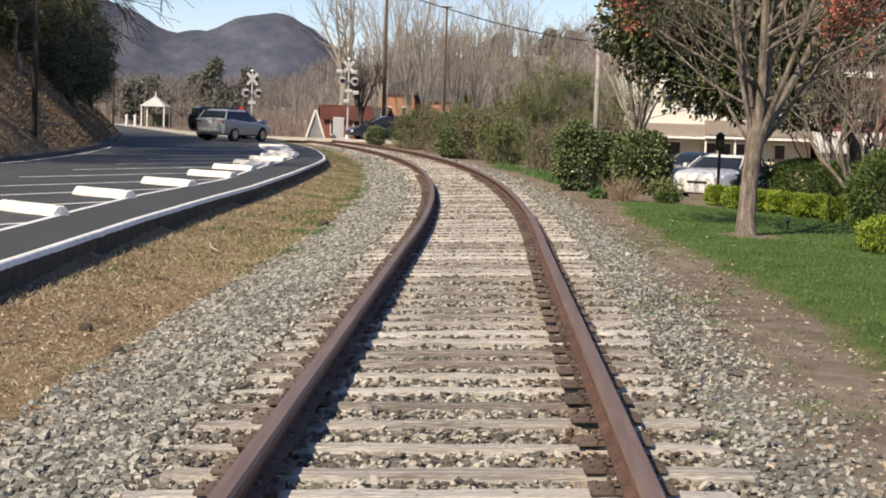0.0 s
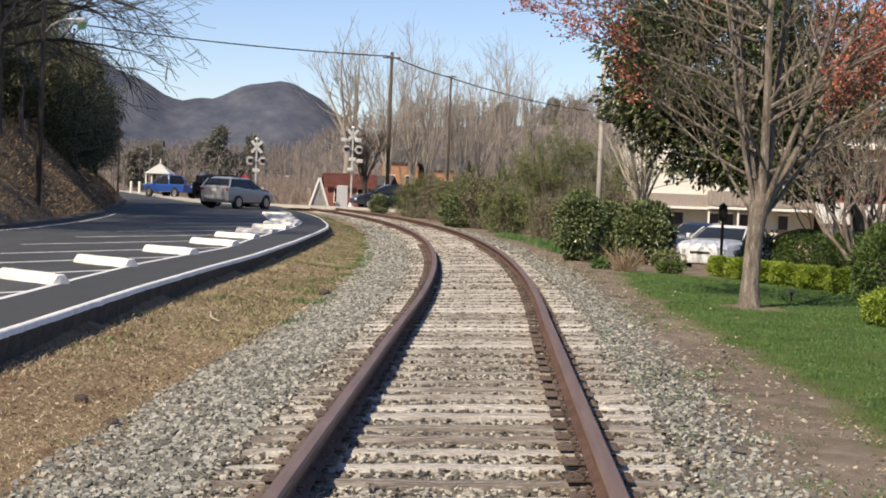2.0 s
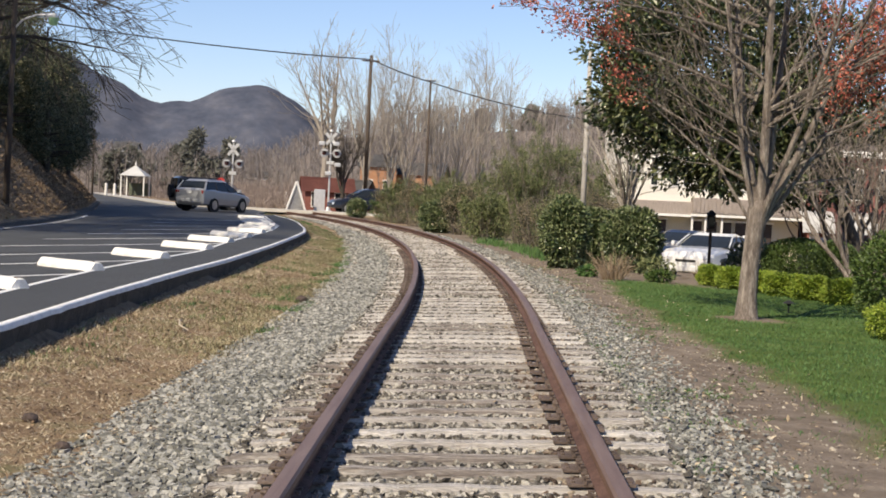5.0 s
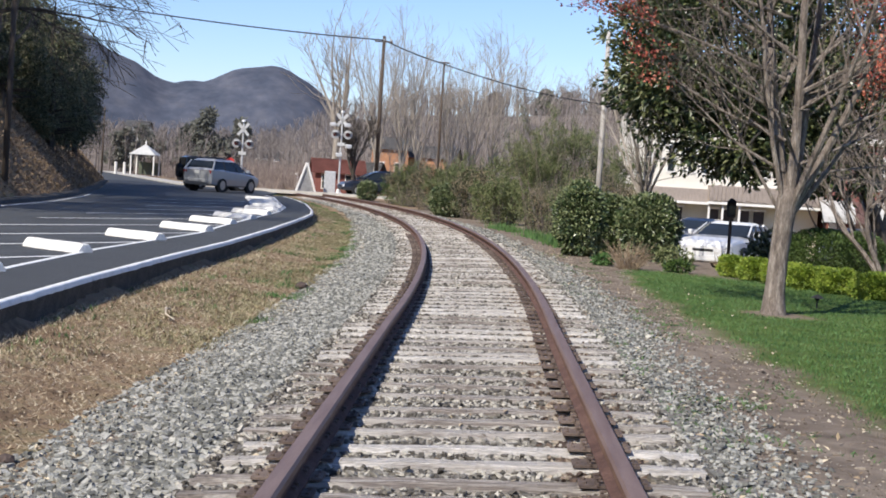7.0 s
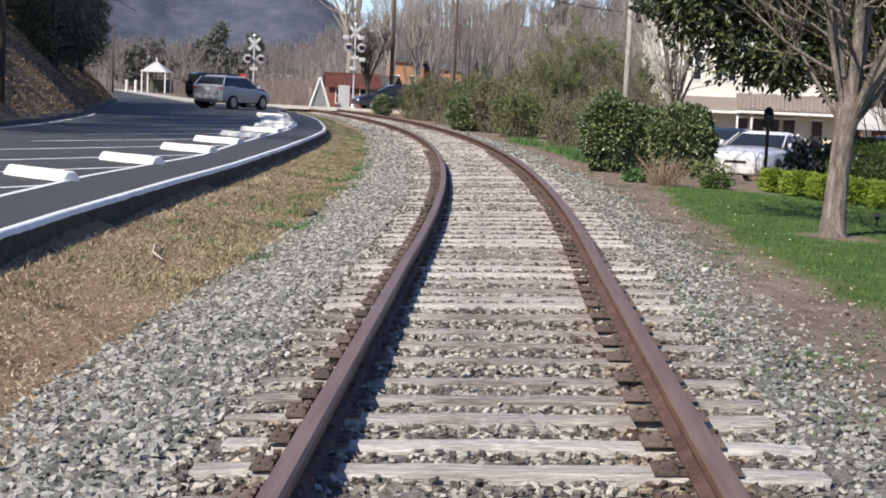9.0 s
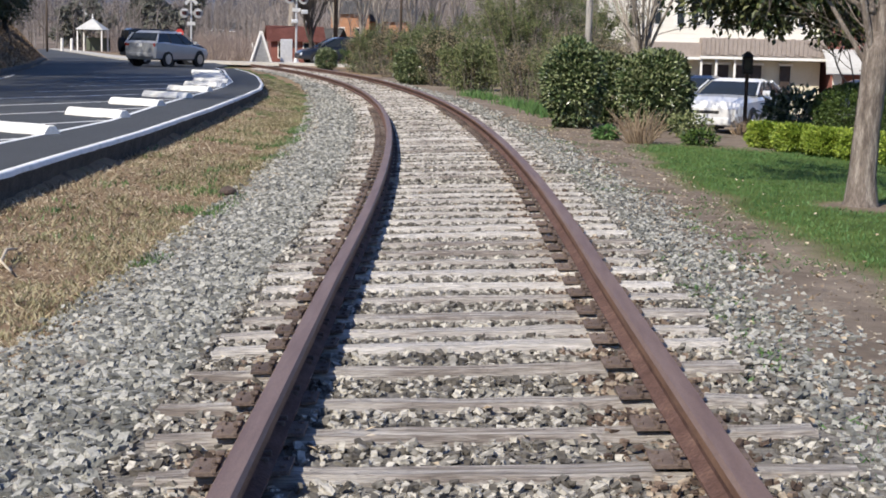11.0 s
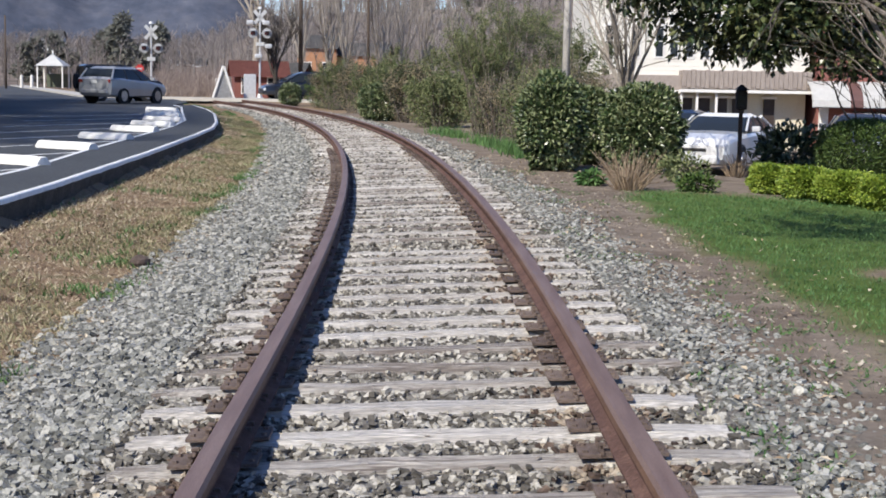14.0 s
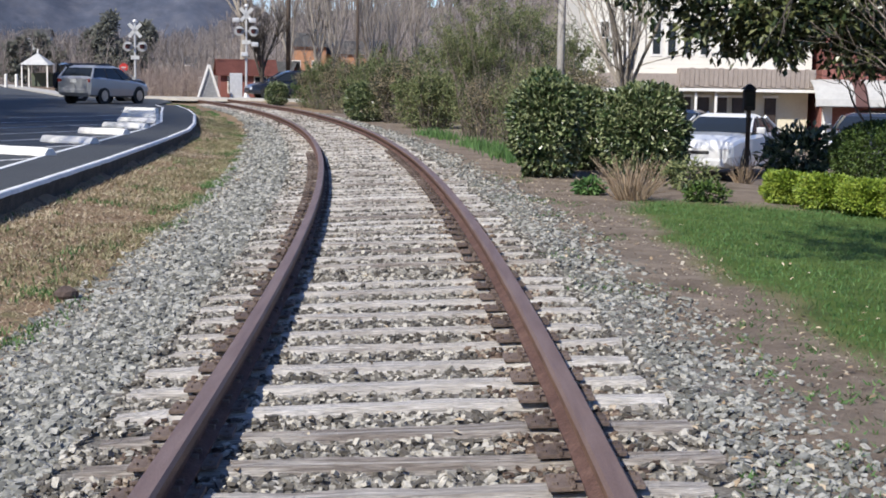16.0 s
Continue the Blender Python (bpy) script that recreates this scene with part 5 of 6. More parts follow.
def make_car(name, m, label, body, stations, cabin, wheels, wheel_r, group="", plate_back=True, bed=None, rack=False, spare=False):
    """A car from body stations (x, half width, sill, belt, crown) and cabin rings (z, x back, x front, half width)."""
    t = thing(name, m, label, "car", group)
    loft([hull_section(*q) for q in stations], body, "body", t, smooth=False)
    rings = []
    for z, xb, xf, w in cabin:
        r = min(0.16, w * 0.25)
        rings.append([(xb + r, -w, z), (xf - r * 1.4, -w, z), (xf - 0.3 * r, -w * 0.86, z), (xf, -w * 0.5, z), (xf, w * 0.5, z), (xf - 0.3 * r, w * 0.86, z), (xf - r * 1.4, w, z), (xb + r, w, z), (xb + 0.2 * r, w * 0.88, z), (xb, w * 0.5, z), (xb, -w * 0.5, z), (xb + 0.2 * r, -w * 0.88, z)])
    loft(rings[:-1], GLASS, "glasshouse", t, "dark tinted windows")
    roof = [[(x * 1.0, y * 1.015, z - 0.012) for x, y, z in rings[-2]], rings[-2], rings[-1]]
    loft(roof, body, "roof", t)
    lo, hi = cabin[0], cabin[-2]
    for sy in (-1, 1):
        for k in (0.0, 0.36, 0.7, 1.0):
            a = Vector((lo[1] + (lo[2] - lo[1]) * k, sy * (lo[3] + 0.004), lo[0]))
            b = Vector((hi[1] + (hi[2] - hi[1]) * k, sy * (hi[3] + 0.004), hi[0] + 0.01))
            s_ = Soup()
            s_.tube([a, b], [0.055, 0.04] if k == 0 else [0.03, 0.025], 6)
            s_.ob("pillar", body if k in (0.0, 1.0) else TRIMBLACK, t)
    x0, x1 = stations[0][0], stations[-1][0]
    w0, w1 = stations[1][1], stations[-2][1]
    zb0, zb1 = stations[0][3], stations[-1][3]
    for sy in (-1, 1):
        part("tail_light", box(B(), (0.12, 0.26, 0.17), pose(x0 + 0.06, sy * w0 * 0.8, zb0 - 0.1), 0.03), TAILRED, t, "red tail light")
        part("headlight", box(B(), (0.22, 0.36, 0.15), pose(x1 - 0.14, sy * w1 * 0.72, zb1 - 0.03, 0, 20, sy * -12), 0.04), LAMPCLEAR, t, "clear headlight")
        part("mirror", box(B(), (0.12, 0.2, 0.14), pose(lo[2] - 0.35, sy * (lo[3] + 0.16), lo[0] + 0.06), 0.03), body, t)
    part("rear_bumper", box(B(), (0.16, 1.6 * w0, 0.2), pose(x0 + 0.05, 0, stations[0][2] + 0.06), 0.05), body, t)
    part("front_bumper", box(B(), (0.16, 1.55 * w1, 0.2), pose(x1 - 0.06, 0, stations[-1][2] + 0.04), 0.05), body, t)
    part("grille", box(B(), (0.06, 0.62, 0.08), pose(x1 - 0.015, 0, zb1 - 0.1), 0.02), TRIMBLACK, t, "dark grille")
    part("licence_plate", box(B(), (0.02, 0.31, 0.15), pose(x0 - 0.012, 0, zb0 - 0.12), 0.005), PLATEWHITE, t, "blank pale licence plate")
    wr = wheel_r
    for wx in wheels:
        for sy in (-1, 1):
            y = sy * (stations[len(stations) // 2][1] - 0.1)
            bm = B()
            rod(bm, wr, wr, 0.23, pose(wx, y - 0.115, wr, -90), 24)
            tyre = part("wheel", bm, TYRE, t, "black tyre")
            bm = B()
            rod(bm, wr * 0.66, wr * 0.62, 0.02, pose(wx, y + (0.113 if sy > 0 else -0.133), wr, -90), 20)
            for k in range(5):
                a = k * 72
                box(bm, (wr * 0.1, 0.03, wr * 0.55), pose(wx, y + sy * 0.13, wr) @ pose(0, 0, 0, 0, a) @ pose(0, 0, wr * 0.34))
            part("rim", bm, RIM, tyre, "silver alloy rim")
            bm = B()
            g = bmesh.ops.create_circle(bm, cap_ends=True, segments=20, radius=wr * 1.16)
            bmesh.ops.transform(bm, matrix=pose(wx, sy * (stations[len(stations) // 2][1] + 0.003), wr * 1.02, 90), verts=g["verts"])
            ret = bmesh.ops.extrude_face_region(bm, geom=bm.faces[:])
            bmesh.ops.translate(bm, vec=(0, -sy * 0.06, 0), verts=[q for q in ret["geom"] if isinstance(q, bmesh.types.BMVert)])
            part("wheel_arch", bm, TRIMBLACK, t, "dark wheel arch")
    if bed:
        part("cargo_bed", box(B(), (bed[1] - bed[0], 1.5, 0.06), pose((bed[0] + bed[1]) / 2, 0, bed[2]), 0.02), TRIMBLACK, t, "dark open cargo bed")
    if rack:
        for sy in (-1, 1):
            s_ = Soup()
            z = cabin[-1][0] + 0.03
            s_.tube([(cabin[-1][1] + 0.1, sy * 0.56, z - 0.03), (cabin[-1][1] + 0.25, sy * 0.56, z + 0.03), (cabin[-1][2] - 0.3, sy * 0.56, z + 0.03), (cabin[-1][2] - 0.15, sy * 0.56, z - 0.04)], [0.018] * 4, 6)
            s_.ob("roof_rail", TRIMBLACK, t, "dark roof rail")
    if spare:
        part("spare_wheel", rod(B(), 0.38, 0.38, 0.22, pose(x0 - 0.2, 0, 0.98, 0, 90), 22), TYRE, t, "spare wheel in a black cover")
    return t


SUV_BODY = [(-2.36, 0.78, 0.5, 1.12, 0.0), (-2.27, 0.88, 0.36, 1.2, 0.02), (-1.5, 0.92, 0.3, 1.18, 0.02), (0.0, 0.92, 0.3, 1.08, 0.02), (1.0, 0.91, 0.3, 1.02, 0.05), (1.75, 0.89, 0.28, 0.93, 0.06), (2.2, 0.82, 0.32, 0.83, 0.03), (2.37, 0.68, 0.42, 0.68, 0.0)]
SUV_CABIN = [(1.08, -2.26, 1.15, 0.87), (1.34, -2.1, 0.72, 0.8), (1.58, -1.86, 0.25, 0.71), (1.69, -1.62, -0.1, 0.56)]
SEDAN_BODY = [(-2.35, 0.76, 0.45, 0.92, 0.0), (-2.25, 0.85, 0.3, 0.98, 0.02), (-1.3, 0.9, 0.22, 1.0, 0.02), (0.0, 0.9, 0.2, 0.99, 0.02), (0.9, 0.9, 0.2, 0.97, 0.04), (1.75, 0.87, 0.22, 0.92, 0.05), (2.2, 0.82, 0.26, 0.84, 0.03), (2.38, 0.72, 0.34, 0.7, 0.0)]
SEDAN_CABIN = [(1.0, -1.75, 0.9, 0.83), (1.18, -1.35, 0.5, 0.76), (1.33, -1.0, 0.12, 0.69), (1.41, -0.8, -0.08, 0.52)]
JEEP_BODY = [(-2.1, 0.78, 0.5, 1.1, 0.0), (-2.05, 0.82, 0.42, 1.13, 0.0), (-1.0, 0.83, 0.4, 1.13, 0.0), (0.3, 0.83, 0.4, 1.12, 0.0), (1.0, 0.78, 0.42, 1.1, 0.02), (1.8, 0.72, 0.45, 1.05, 0.02), (2.0, 0.66, 0.5, 0.95, 0.0), (2.08, 0.6, 0.55, 0.85, 0.0)]
JEEP_CABIN = [(1.1, -2.02, 0.55, 0.78), (1.45, -1.98, 0.42, 0.74), (1.74, -1.94, 0.28, 0.7), (1.82, -1.8, 0.15, 0.6)]
TRUCK_BODY = [(-2.8, 0.9, 0.5, 1.08, 0.0), (-2.72, 0.94, 0.46, 1.12, 0.0), (-1.0, 0.96, 0.45, 1.12, 0.0), (0.4, 0.96, 0.44, 1.12, 0.02), (1.4, 0.95, 0.44, 1.14, 0.04), (2.3, 0.92, 0.46, 1.1, 0.04), (2.65, 0.86, 0.5, 0.98, 0.0), (2.8, 0.78, 0.56, 0.85, 0.0)]
TRUCK_CABIN = [(1.11, -0.9, 1.35, 0.87), (1.5, -0.82, 0.85, 0.78), (1.8, -0.7, 0.4, 0.7), (1.88, -0.55, 0.2, 0.55)]

make_car("suv_car", pose(-14.15, 73.2, 0.0, 0, 0, 90 - 22), "silver family SUV parked in the lot, seen from its rear quarter", paint("silver", (0.4, 0.41, 0.425)), SUV_BODY, SUV_CABIN, (-1.36, 1.36), 0.36, rack=True)
make_car("jeep_car", pose(-15.7, 79.3, 0.0, 0, 0, 90 - 62), "black off-road car with a spare wheel parked beside the SUV", paint("black", (0.012, 0.013, 0.016)), JEEP_BODY, JEEP_CABIN, (-1.25, 1.25), 0.39, spare=True)
make_car("sedan_car", pose(7.6, 40.8, ground_z(7.6, 40.8) + 0.05, 0, 0, -116), "white sedan parked facing the track by the house", paint("white", (0.78, 0.78, 0.77)), SEDAN_BODY, SEDAN_CABIN, (-1.38, 1.38), 0.33)
make_car("sedan_car", pose(7.6, 48.0, ground_z(7.6, 48.0), 0, 0, -112), "dark blue sedan parked behind the white one", paint("dark_blue", (0.03, 0.05, 0.1)), SEDAN_BODY, SEDAN_CABIN, (-1.38, 1.38), 0.33)
make_car("sedan_car", pose(12.6, 46.5, ground_z(12.6, 46.5), 0, 0, -112), "dark grey sedan parked by the brick building", paint("dark_grey", (0.05, 0.055, 0.065)), SEDAN_BODY, SEDAN_CABIN, (-1.38, 1.38), 0.33)
make_car("hatchback_car", pose(-7.85, 91.8, 0.0, 0, 0, 200), "dark blue small SUV with a pale roof waiting by the crossing", paint("navy", (0.012, 0.016, 0.028)), SUV_BODY, SUV_CABIN, (-1.36, 1.36), 0.35)
TRUCK = make_car("pickup_truck", pose(-30, 140, 0.0, 0, 0, 120), "bright blue pickup truck driving along the far road", paint("blue", (0.025, 0.09, 0.36)), TRUCK_BODY, TRUCK_CABIN, (-1.75, 1.75), 0.4, bed=(-2.65, -1.0, 1.1))

# ---- crossing signals, signs, poles ----
ALU = mat("aluminium_paint", [(0.5, 0.5, 0.5), (0.68, 0.68, 0.68)], 0.45, 6, 0.08, 0, 30, metal=0.4)
BLACKP = mat("black_signal_paint", [(0.012, 0.012, 0.012), (0.03, 0.03, 0.03)], 0.7, 8, 0.1, 0, 30)
SIGNW = mat("sign_white", [(0.4, 0.4, 0.39), (0.58, 0.58, 0.57)], 0.5, 6, 0.05, 0, 30)
SIGNR = mat("sign_red", [(0.45, 0.03, 0.03), (0.55, 0.05, 0.04)], 0.45, 6, 0.05, 0, 30)


def make_signal(x, y, turn, h, label):
    t = thing("crossing_signal", pose(x, y, 0, 0, 0, turn), label, "railway signal", "crossing signals")
    bm = rod(B(), 0.07, 0.06, h, pose(0, 0, 0), 12)
    part("mast", bm, ALU, t, "grey aluminium mast")
    part("base", box(rod(B(), 0.2, 0.12, 0.35, None, 10), (0.5, 0.5, 0.1), pose(0, 0, 0.05), 0.02), ALU, t)
    for s_ in (-1, 1):
        part("crossbuck", box(B(), (1.05, 0.02, 0.2), pose(0, -0.09, h - 0.5, 0, s_ * 48), 0.006), SIGNW, t, "white crossbuck blade")
        lightz = h - 1.45
        bm = B()
        rod(bm, 0.3, 0.3, 0.02, pose(s_ * 0.42, -0.14, lightz, 90), 20)
        back = part("light_backing", bm, mat("weathered_signal_grey", [(0.2, 0.2, 0.2), (0.4, 0.4, 0.4)], 0.6, 5, 0.1, 0, 30), t, "round weathered signal backing")
        part("lens", rod(B(), 0.15, 0.13, 0.03, pose(s_ * 0.42, -0.16, lightz, 90), 16), mat("dark_red_lens", [(0.05, 0.008, 0.008), (0.08, 0.012, 0.012)], 0.2, 6, 0.05, 0, 30), back, "dark red lens")
        part("hood", box(B(), (0.34, 0.28, 0.03), pose(s_ * 0.42, -0.28, lightz + 0.17, 12), 0.01), ALU, back, "pale hood")
        bm = B()
        rod(bm, 0.2, 0.2, 0.03, pose(s_ * 0.42, 0.16, lightz + 0.05, 90), 16)
        part("rear_light", bm, ALU, t, "pale rear lamp housing")
    part("arm", box(B(), (0.95, 0.06, 0.06), pose(0, 0, lightz), 0.01), ALU, t)
    part("bell", rod(B(), 0.16, 0.08, 0.14, pose(0, 0, h), 14), ALU, t)
    part("sign", box(B(), (0.5, 0.02, 0.22), pose(0, -0.09, h - 2.1), 0.005), SIGNW, t, "small white sign plate")
    return t


make_signal(-17.15, 94.4, 12, 4.42, "railway crossing signal with white crossbuck and lamps")
xb2 = make_signal(-10.55, 94.3, 8, 5.42, "tall grey crossing signal with white crossbuck and lamps")
for zz, sx in ((4.6, -0.6), (4.6, 0.35), (3.2, 0.5), (2.6, -0.1)):
    part("lamp_hood", box(B(), (0.42, 0.4, 0.26), pose(sx, -0.1, zz), 0.06), ALU, xb2, "pale lamp housing")
part("equipment_box", box(B(), (0.75, 0.6, 1.5), pose(-0.6, 0.3, 0.75), 0.03), ALU, xb2, "grey equipment cabinet")


def make_stop_sign():
    t = thing("stop_sign", pose(-18.6, 98.0, 0.0, 0, 0, 10), "red road sign on a metal post", "road sign")
    part("post", rod(B(), 0.03, 0.03, 1.75, pose(0, 0.03, 0), 8), ALU, t)
    g = B()
    rod(g, 0.27, 0.27, 0.012, pose(0, 0.0, 1.75, 90, 0, 0) @ pose(0, 0, 0, 0, 0, 22.5), 8)
    part("plate", g, SIGNR, t, "red octagonal plate")
    part("lettering", box(B(), (0.3, 0.004, 0.08), pose(0, -0.015, 1.75)), SIGNW, t, "white bar of lettering")


make_stop_sign()


def make_pole(x, y, z, h, r, label, material=POLEWOOD, lean=0.0, arms=()):
    t = thing("utility_pole", pose(x, y, z, 0, lean), label, "utility pole")
    part("shaft", rod(B(), r, r * 0.7, h, pose(0, 0, -0.3), 12), material, t, smooth=True)
    for az_, w in arms:
        part("crossarm", box(B(), (w, 0.1, 0.1), pose(0, -0.1, az_), 0.01), material, t)
        for k in (-1, 0, 1):
            part("insulator", rod(B(), 0.05, 0.03, 0.14, pose(k * w * 0.42, -0.1, az_ + 0.05), 8), ALU, t)
    return t


make_pole(-8.4, 97.5, 0, 11.25, 0.15, "tall dark wooden utility pole behind the shrubs", arms=((10.55, 1.2),))
make_pole(-4.75, 108, 0, 10.5, 0.11, "wooden utility pole behind the shrubs", POLEWOOD, arms=((10.2, 0.8),))
make_pole(3.35, 36.0, ground_z(3.35, 36.0), 6.0, 0.085, "slim pale grey pole behind the bushes", POLEGREY)
make_pole(-37.5, 133, 0.1, 6.5, 0.1, "thin dark pole beside the far road")


def make_street_lamp():
    x, y = -12.75, 36.2
    z = ground_z(x, y)
    t = thing("street_lamp", pose(x, y, z), "dark wooden lamp pole with a curved arm on the bank", "street lamp")
    part("pole", rod(B(), 0.095, 0.065, 6.1, pose(0, 0, -0.3, 0, 0.5), 12), POLEWOOD, t, smooth=True)
    s_ = Soup()
    s_.tube([(0.05, 0, 4.9), (0.3, -0.05, 5.15), (0.7, -0.1, 5.3), (1.05, -0.15, 5.32)], [0.03, 0.03, 0.028, 0.025], 8)
    s_.ob("arm", ALU, t, "grey curved arm")
    lampb = part("lamp_head", box(B(), (0.32, 0.22, 0.14), pose(1.15, -0.15, 5.28), 0.05), ALU, t, "grey lamp head")
    part("lens", rod(B(), 0.1, 0.15, 0.2, pose(1.2, -0.15, 5.03), 14), mat("green_lamp_glass", [(0.25, 0.45, 0.22), (0.4, 0.6, 0.35)], 0.25, 6, 0.05, 0, 30), lampb, "pale green glass lens")


make_street_lamp()


def make_wire(pts, r, label):
    s_ = Soup()
    s_.tube(pts, [r] * len(pts), 5)
    tagged(s_.ob("overhead_cable", mat("cable_black", [(0.02, 0.02, 0.022), (0.035, 0.035, 0.04)], 0.6, 4, 0.05, 0, 30)), label, "cable")


def sag(a, b, drop, n=16):
    a, b = Vector(a), Vector(b)
    return [a.lerp(b, i / n) - Vector((0, 0, drop * 4 * (i / n) * (1 - i / n))) for i in range(n + 1)]


P1, P2 = (-8.4, 97.4, 10.65), (-4.75, 107.9, 10.1)
make_wire(sag((-36, 84, 12.0), P1, 0.5), 0.045, "sagging black overhead cable between poles")
make_wire(sag(P1, P2, 0.1), 0.045, "sagging black overhead cable between poles")
make_wire(sag(P2, (9, 135, 9.4), 0.4), 0.045, "sagging black overhead cable between poles")


def make_lantern():
    x, y = 6.3, 32.0
    t = thing("lantern_post", pose(x, y, ground_z(x, y)), "dark post with a boxy lantern in the flower bed", "lantern")
    z = 1.22 - ground_z(x, y)
    part("post", box(B(), (0.07, 0.07, z - 0.2), pose(0, 0, (z - 0.3) / 2 - 0.05), 0.01), POLEWOOD, t)
    head = part("lantern", box(B(), (0.2, 0.2, 0.36), pose(0, 0, z - 0.2), 0.03), BLACKP, t, "black lantern box")
    part("cap", rod(B(), 0.17, 0.03, 0.1, pose(0, 0, z - 0.02, 0, 0, 45), 4), BLACKP, head)
    part("pane", box(B(), (0.13, 0.006, 0.2), pose(0, -0.102, z - 0.2), 0.002), GLASS, head)


make_lantern()


def make_garden_light(x, y):
    t = thing("garden_light", pose(x, y, ground_z(x, y)), "small dark mushroom-shaped path light beside the maple", "garden light")
    part("stake", rod(B(), 0.016, 0.013, 0.15, pose(0, 0, -0.02), 8), BLACKP, t)
    part("lens", rod(B(), 0.03, 0.035, 0.04, pose(0, 0, 0.12), 10), GLASS, t, "small dark glass lens")
    part("cap", rod(B(), 0.1, 0.02, 0.05, pose(0, 0, 0.155), 14), BLACKP, t, "dark domed cap")


make_garden_light(5.6, 18.2)

# ---- buildings ----
SIDING = mat("cream_siding", [(0.74, 0.71, 0.63), (0.82, 0.79, 0.72)], 0.7, 1.5, 0.05, 0.2, 20, stretch=(0.3, 0.3, 12))
YELLOW = mat("pale_yellow_wall", [(0.62, 0.56, 0.41), (0.7, 0.64, 0.49)], 0.8, 1.2, 0.06, 0.2, 20)
PORCH = mat("brown_grey_shingle", [(0.27, 0.225, 0.195), (0.38, 0.325, 0.285)], 0.9, 4, 0.2, 0.5, 20, stretch=(5, 5, 1))
TRIMW = mat("white_trim", [(0.7, 0.68, 0.64), (0.8, 0.78, 0.74)], 0.6, 4, 0.06, 0, 30)
DOORD = mat("dark_doorway", [(0.03, 0.02, 0.016), (0.055, 0.038, 0.03)], 0.6, 4, 0.1, 0, 30)
BRICK = mat("red_brick", [(0.2, 0.075, 0.06), (0.28, 0.12, 0.1)], 0.9, 14, 0.15, 0.3, 40)
AWNW = mat("awning_white", [(0.42, 0.41, 0.39), (0.52, 0.51, 0.48)], 0.7, 4, 0.05, 0, 30)
AWND = mat("awning_dark", [(0.1, 0.05, 0.045), (0.14, 0.07, 0.06)], 0.7, 4, 0.05, 0, 30)
ROOFG = mat("grey_roof", [(0.1, 0.1, 0.1), (0.17, 0.165, 0.16)], 0.9, 3, 0.2, 0.3, 20)
REDWALL = mat("barn_red", [(0.17, 0.062, 0.05), (0.25, 0.095, 0.075)], 0.85, 1.5, 0.1, 0.1, 10)
ORANGE = mat("orange_brick", [(0.33, 0.16, 0.085), (0.44, 0.24, 0.14)], 0.85, 2, 0.15, 0.1, 10)


def make_window(parent, x, y, z, w, h, panes=2):
    fr = part("window", box(B(), (w + 0.12, 0.06, h + 0.12), pose(x, y - 0.02, z), 0.01), TRIMW, parent, "white-framed window")
    for k in range(panes):
        ph = h / panes
        part("pane", box(B(), (w, 0.02, ph - 0.04), pose(x, y - 0.055, z - h / 2 + ph * (k + 0.5)), 0.004), GLASS, fr)
    return fr


def make_inn():
    z0 = -1.6
    t = thing("inn_building", pose(0, 55.0, z0), "two-storey cream house with a brown porch roof and yellow ground floor", "house")
    top = 6.3
    part("wall", box(B(), (7.4, 8.0, top - 3.0), pose(9.4, 4.0, 3.0 + (top - 3.0) / 2)), SIDING, t, "cream upper wall")
    part("wall", box(B(), (7.3, 7.9, 3.0), pose(9.4, 4.0, 1.5)), YELLOW, t, "pale yellow ground-floor wall")
    for k in range(20):
        part("siding_board", box(B(), (7.42, 0.03, 0.15), pose(9.4, -0.012, 3.12 + 0.16 * k, 6)), SIDING, t)
    bm = B()
    for a, b, c, d in (((5.3, -0.4, top), (13.3, -0.4, top), (13.3, 4, top + 2.2), (5.3, 4, top + 2.2)), ((5.3, 8.4, top), (13.3, 8.4, top), (13.3, 4, top + 2.2), (5.3, 4, top + 2.2))):
        vs = [bm.verts.new(q) for q in (a, b, c, d)]
        bm.faces.new(vs)
    r_ = bmesh.ops.solidify(bm, geom=bm.faces[:], thickness=0.14)
    part("roof", bm, ROOFG, t, "grey shingle roof")
    part("porch_roof", box(B(), (4.4, 0.7, 0.62), pose(10.9, -0.35, 3.08, 0), 0.03), PORCH, t, "brown shingled porch roof")
    for k in range(28):
        part("shingle", box(B(), (0.14, 0.03, 0.5 + 0.06 * (k % 3)), pose(8.78 + 0.155 * k, -0.715, 3.1)), PORCH, t)
    part("porch_eave", box(B(), (4.5, 0.78, 0.1), pose(10.9, -0.39, 2.7), 0.01), TRIMW, t, "white eave board")
    part("porch_eave", box(B(), (2.6, 0.7, 0.1), pose(7.4, -0.35, 2.66), 0.01), TRIMW, t, "white eave board")
    part("porch_roof", box(B(), (2.6, 0.6, 0.5), pose(7.4, -0.3, 2.96), 0.03), PORCH, t, "brown shingled porch roof")
    for x in (8.72, 9.25, 9.9):
        part("porch_post", box(B(), (0.08, 0.08, 2.66), pose(x, -0.6, 1.33), 0.01), TRIMW, t, "white porch post")
    for x, w in ((8.98, 0.4), (9.58, 0.4), (10.2, 0.34), (10.75, 0.4), (11.8, 0.36), (7.4, 0.7)):
        dr = part("door", box(B(), (w, 0.1, 2.46), pose(x, -0.03, 1.23), 0.01), DOORD, t, "dark doorway")
        part("door_frame", box(B(), (w + 0.16, 0.04, 0.08), pose(x, -0.06, 2.5), 0.005), TRIMW, dr)
    for x in (6.3, 7.2, 8.0, 8.5, 9.02, 9.57, 10.2, 10.8, 11.5, 12.3):
        make_window(t, x, 0.0, 4.35, 0.24, 1.05)


